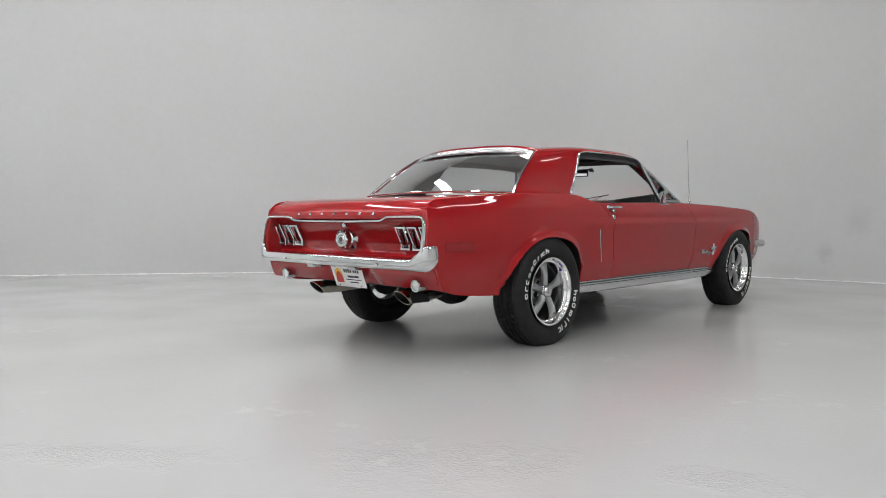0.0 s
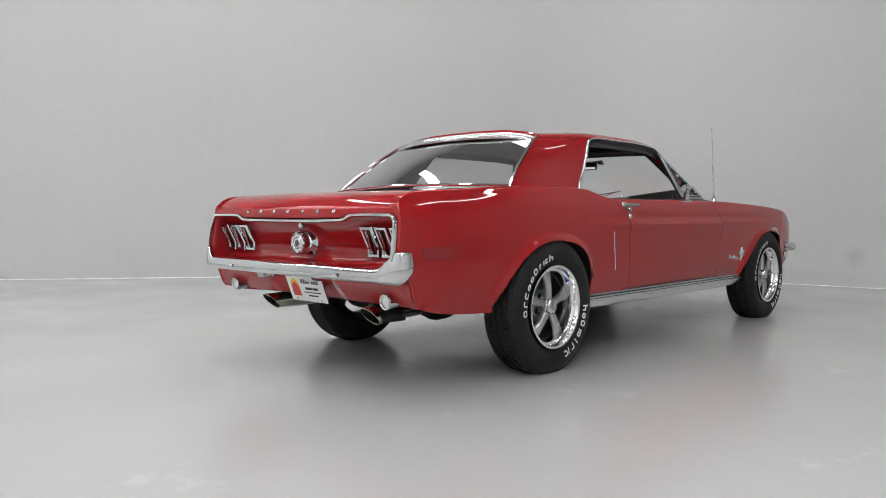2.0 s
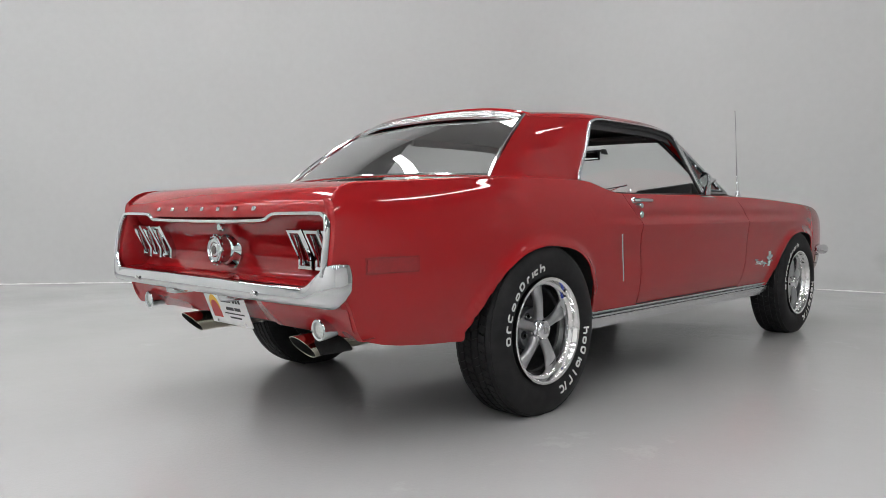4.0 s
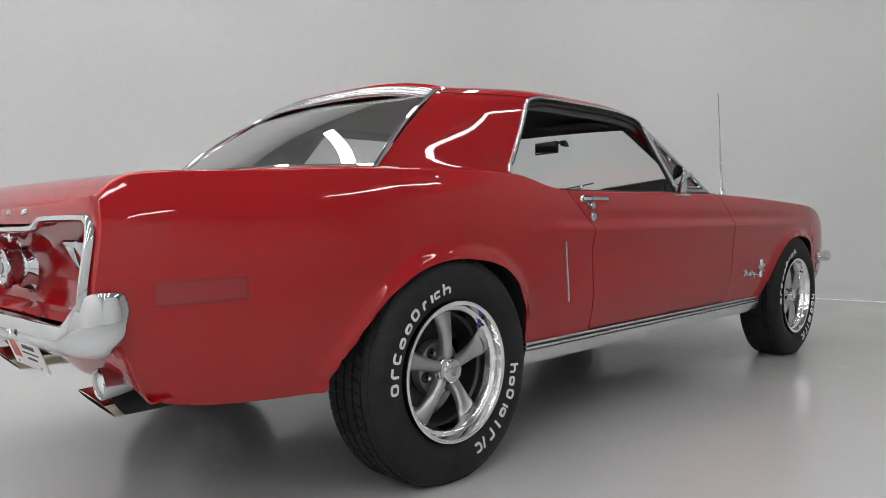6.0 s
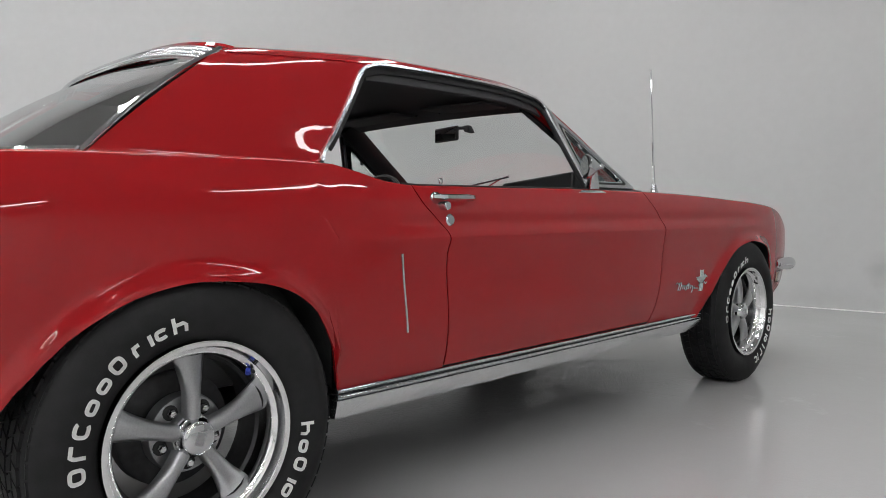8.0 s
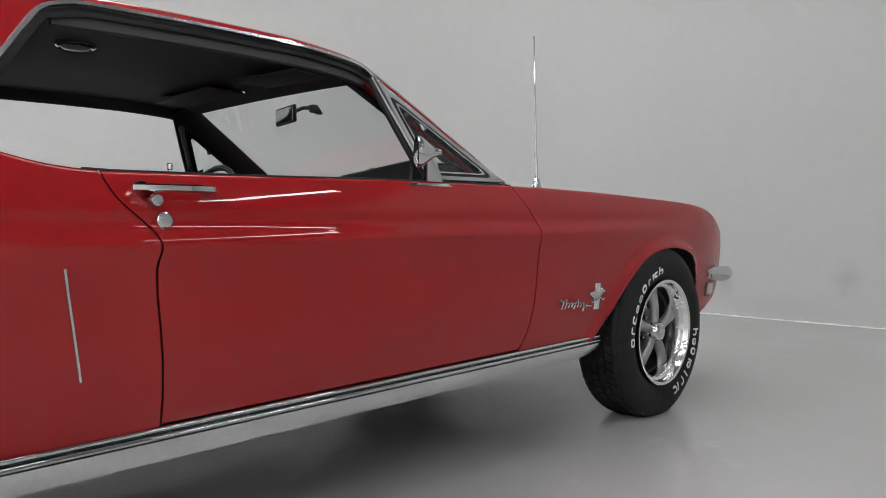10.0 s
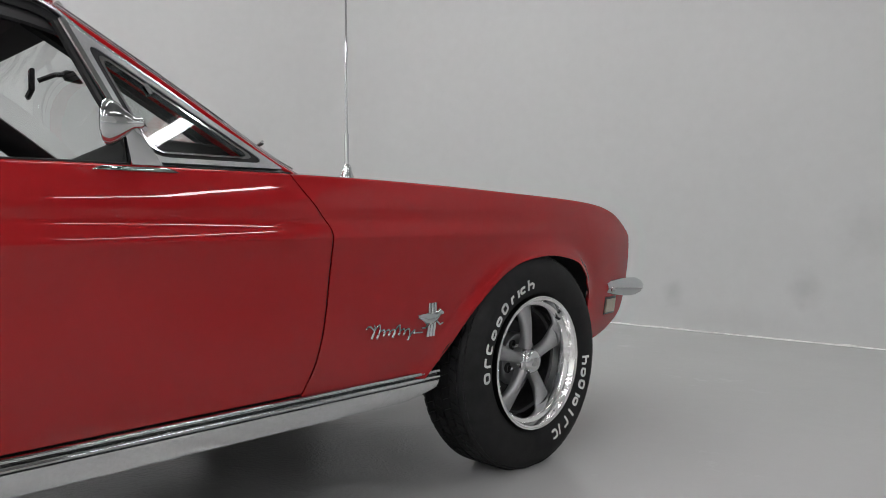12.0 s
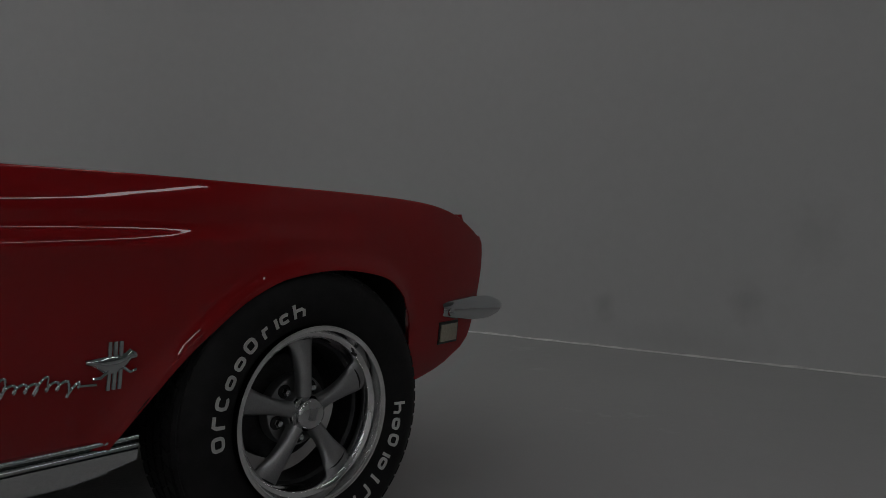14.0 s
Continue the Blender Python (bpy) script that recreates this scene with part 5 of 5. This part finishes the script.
for s in (1, -1):
    hl = part("headlamp", turned([(-0.03, 0.098), (0.01, 0.098), (0.016, 0.092), (0.010, 0.086)], (s * 0.575, 3.375, 0.645), 36, (0, 1, 0)), CHROME, car, "round headlamp with a chrome ring")
    part("lens", turned([(0.004, 0.088), (0.022, 0.06), (0.030, 0.02), (0.031, 0.0)], (s * 0.575, 3.375, 0.645), 36, (0, 1, 0)), CLEAR_LENS, hl)
    part("lamp_bucket", turned([(-0.01, 0.14), (-0.012, 0.09)], (s * 0.575, 3.375, 0.645), 36, (0, 1, 0)), PAINT, hl)


def valance_front():
    rows = []
    for t in np.linspace(0, 1, 10):
        z = mix(0.515, 0.375, t)
        rows.append([(0.755 * u - 0.03 * t * u, mix(3.42, 3.18, t) - 0.10 * abs(u) ** 5 + 0.03 * (1 - u * u), z) for u in np.linspace(1, -1, 41)])
    return grid(rows, flip=True)


part("front_valance", thicken(valance_front(), 0.003), PAINT, car)
for s in (1, -1):
    f = (lambda b: b) if s > 0 else flip_x
    mk = part("front_marker", f(side_patch(3.195, 3.268, 0.446, 0.494, 0.006)), AMBER_LENS, car, "pale amber front side marker")
    part("marker_rim", f(side_patch(3.188, 3.276, 0.439, 0.501, 0.002)), BLACK, mk)

# ---- the cabin ----
def headliner():
    rows = []
    for y in np.linspace(0.26, 1.45, 22):
        w, z = shoulder_w(y) - 0.012, shoulder_z(y) - 0.022
        rows.append([(w * u, y, z + 0.030 * (1 - abs(u) ** 2.5)) for u in np.linspace(1, -1, 15)])
    return grid(rows)


part("headliner", headliner(), HEADLINER, car, "charcoal fabric headliner")
for s in (1, -1):
    part("roof_rail", ribbon([(s * (shoulder_w(y) - 0.008), y, shoulder_z(y) - 0.030) for y in np.linspace(0.62, 1.475, 22)], 0.056, 0.014, (-s, 0, -0.35)), HEADLINER, car)
    part("pillar_lining", ribbon([(s * (apillar(t)[0] - 0.054), apillar(t)[1] - 0.018, apillar(t)[2] - 0.016) for t in np.linspace(0.0, 1, 20)], 0.088, 0.016, (-s, -0.4, -0.4)), VINYL, car)
    bm = grid([[(s * (roof_point(y, z=max(z, 0.9252)) - 0.020), y, z) for y in np.linspace(pillar_rear(z) + 0.02, win_rear(z) - 0.01, 8)] for z in np.linspace(0.93, 1.20, 12)])
    part("pillar_lining", bm, HEADLINER, car)
    part("door_lining", box(min(s * 0.640, s * 0.690), max(s * 0.640, s * 0.690), 0.70, 1.90, 0.40, 0.868, 0.012), VINYL, car)
    part("quarter_lining", box(min(s * 0.600, s * 0.680), max(s * 0.600, s * 0.680), -0.05, 0.70, 0.40, 0.866, 0.012), VINYL, car)
    vis = part("sun_visor", hexa([(s * 0.09, 1.31, 1.207), (s * 0.44, 1.30, 1.196), (s * 0.44, 1.425, 1.190), (s * 0.09, 1.445, 1.206), (s * 0.09, 1.31, 1.217), (s * 0.44, 1.30, 1.206), (s * 0.44, 1.425, 1.200), (s * 0.09, 1.445, 1.216)], 0.004), HEADLINER, car, "folded charcoal sun visor")
    part("visor_clip", tube([(s * 0.07, 1.44, 1.210), (s * 0.07, 1.46, 1.222)], 0.005, 8), CHROME, vis)
dome = part("dome_lamp", turned([(-0.004, 0.050), (0.006, 0.050), (0.010, 0.045), (0.008, 0.040)], (0.15, 0.82, 1.236), 32, (0, 0, -1)), CHROME, car, "round chrome-rimmed dome lamp")
part("lens", turned([(0.006, 0.0405), (0.014, 0.030), (0.017, 0.0)], (0.15, 0.82, 1.236), 32, (0, 0, -1)), CLEAR_LENS, dome)
rail = []
for u in np.linspace(1, -1, 21):
    bow = 1 - u * u
    rail.append([(0.555 * u, 1.40 + 0.02 * bow, 1.198 + 0.026 * bow), (0.545 * u, 1.465 + 0.025 * bow, 1.183 + 0.016 * bow), (0.540 * u, 1.487 + 0.025 * bow, 1.176 + 0.014 * bow), (0.540 * u, 1.497 + 0.025 * bow, 1.184 + 0.014 * bow)])
part("header_rail", grid(rail), HEADLINER, car, "charcoal windscreen header rail")
part("dashboard", hexa([(-0.66, 1.55, 0.62), (0.66, 1.55, 0.62), (0.66, 1.98, 0.62), (-0.66, 1.98, 0.62), (-0.655, 1.56, 0.905), (0.655, 1.56, 0.905), (0.62, 1.95, 0.895), (-0.62, 1.95, 0.895)], 0.03, 3), VINYL, car, "black padded dashboard")
part("instrument_hood", hexa([(-0.60, 1.50, 0.80), (-0.10, 1.50, 0.80), (-0.10, 1.75, 0.80), (-0.60, 1.75, 0.80), (-0.58, 1.54, 0.918), (-0.12, 1.54, 0.918), (-0.12, 1.80, 0.912), (-0.58, 1.80, 0.912)], 0.025, 3), VINYL, car)
part("dash_pod", hexa([(0.30, 1.54, 0.80), (0.655, 1.54, 0.80), (0.655, 1.90, 0.80), (0.30, 1.94, 0.80), (0.305, 1.555, 0.918), (0.648, 1.56, 0.955), (0.62, 1.80, 0.950), (0.31, 1.84, 0.915)], 0.012, 3), VINYL, car)
part("parcel_shelf", grid([[(x, -0.26 - 0.03 * (1 - (x / 0.6) ** 2), 0.905), (x, 0.12, 0.890)] for x in np.linspace(0.6, -0.6, 9)]), VINYL, car)
part("cabin_floor", box(-0.66, 0.66, 0.05, 1.95, 0.335, 0.350), CARPET, car)
part("firewall", box(-0.68, 0.68, 1.96, 1.98, 0.35, 0.88), VINYL, car)


def seat(x, y, w, top, name, label):
    root = new(name)
    root.parent = car
    root["label"] = label
    part("cushion", hexa([(x - w, y, 0.40), (x + w, y, 0.40), (x + w, y + 0.50, 0.42), (x - w, y + 0.50, 0.42), (x - w * 0.97, y + 0.02, 0.53), (x + w * 0.97, y + 0.02, 0.53), (x + w * 0.97, y + 0.49, 0.57), (x - w * 0.97, y + 0.49, 0.57)], 0.04, 3), VINYL, root)
    part("backrest", hexa([(x - w, y - 0.02, 0.48), (x + w, y - 0.02, 0.48), (x + w, y + 0.11, 0.50), (x - w, y + 0.11, 0.50), (x - w * 0.9, y - 0.16, top), (x + w * 0.9, y - 0.16, top), (x + w * 0.9, y - 0.08, top), (x - w * 0.9, y - 0.08, top)], 0.03, 3), VINYL, root)


seat(0.34, 0.86, 0.24, 0.875, "front_seat", "black vinyl bucket seat")
seat(-0.34, 0.86, 0.24, 0.875, "front_seat", "black vinyl bucket seat")
seat(0.0, 0.20, 0.56, 0.86, "rear_seat", "black vinyl rear bench seat")

mirror_root = new("interior_mirror")
mirror_root.parent = car
mirror_root["label"] = "black interior mirror hung from the windscreen top"
RV = pose(-0.026, 1.580, 1.140, 0, 0, -13)


def on_mirror(x0, x1, y0, y1, z0, z1, bevel=0.0):
    bm = box(x0, x1, y0, y1, z0, z1, bevel)
    bmesh.ops.transform(bm, matrix=RV, verts=bm.verts[:])
    return bm


part("mirror_head", on_mirror(-0.088, 0.088, -0.006, 0.007, -0.031, 0.031, 0.005), BLACK, mirror_root)
part("mirror_glass", on_mirror(-0.081, 0.081, -0.0085, -0.0062, -0.024, 0.024), MIRROR, mirror_root)
part("mirror_stalk", tube([(-0.022, 1.60, 1.152), (0.0, 1.635, 1.170), (0.02, 1.665, 1.172)], 0.007, 8), BLACK, mirror_root)
part("mirror_mount", hexa([(0.005, 1.655, 1.155), (0.035, 1.655, 1.155), (0.035, 1.70, 1.150), (0.005, 1.70, 1.150), (0.005, 1.650, 1.182), (0.035, 1.650, 1.182), (0.035, 1.675, 1.182), (0.005, 1.675, 1.182)], 0.005), BLACK, mirror_root)


def steering():
    root = new("steering_wheel")
    root.parent = car
    root["label"] = "black three-spoke steering wheel"
    c, tilt = Vector((-0.36, 1.42, 0.800)), Matrix.Rotation(radians(62), 3, "X")
    ring = [c + tilt @ Vector((0.19 * math.cos(a), 0.19 * math.sin(a), 0)) for a in np.linspace(0, 2 * math.pi, 40)]
    part("rim", tube(ring, 0.011, 8), BLACK, root)
    for k in (0, 180, 270):
        part("spoke", tube([c, c + tilt @ Vector((0.18 * math.cos(radians(k)), 0.18 * math.sin(radians(k)), 0))], 0.010, 8), STEEL, root)
    part("boss", turned([(0, 0.04), (0.03, 0.035), (0.04, 0.0)], c, 16, tilt @ Vector((0, 0, 1))), BLACK, root)


steering()
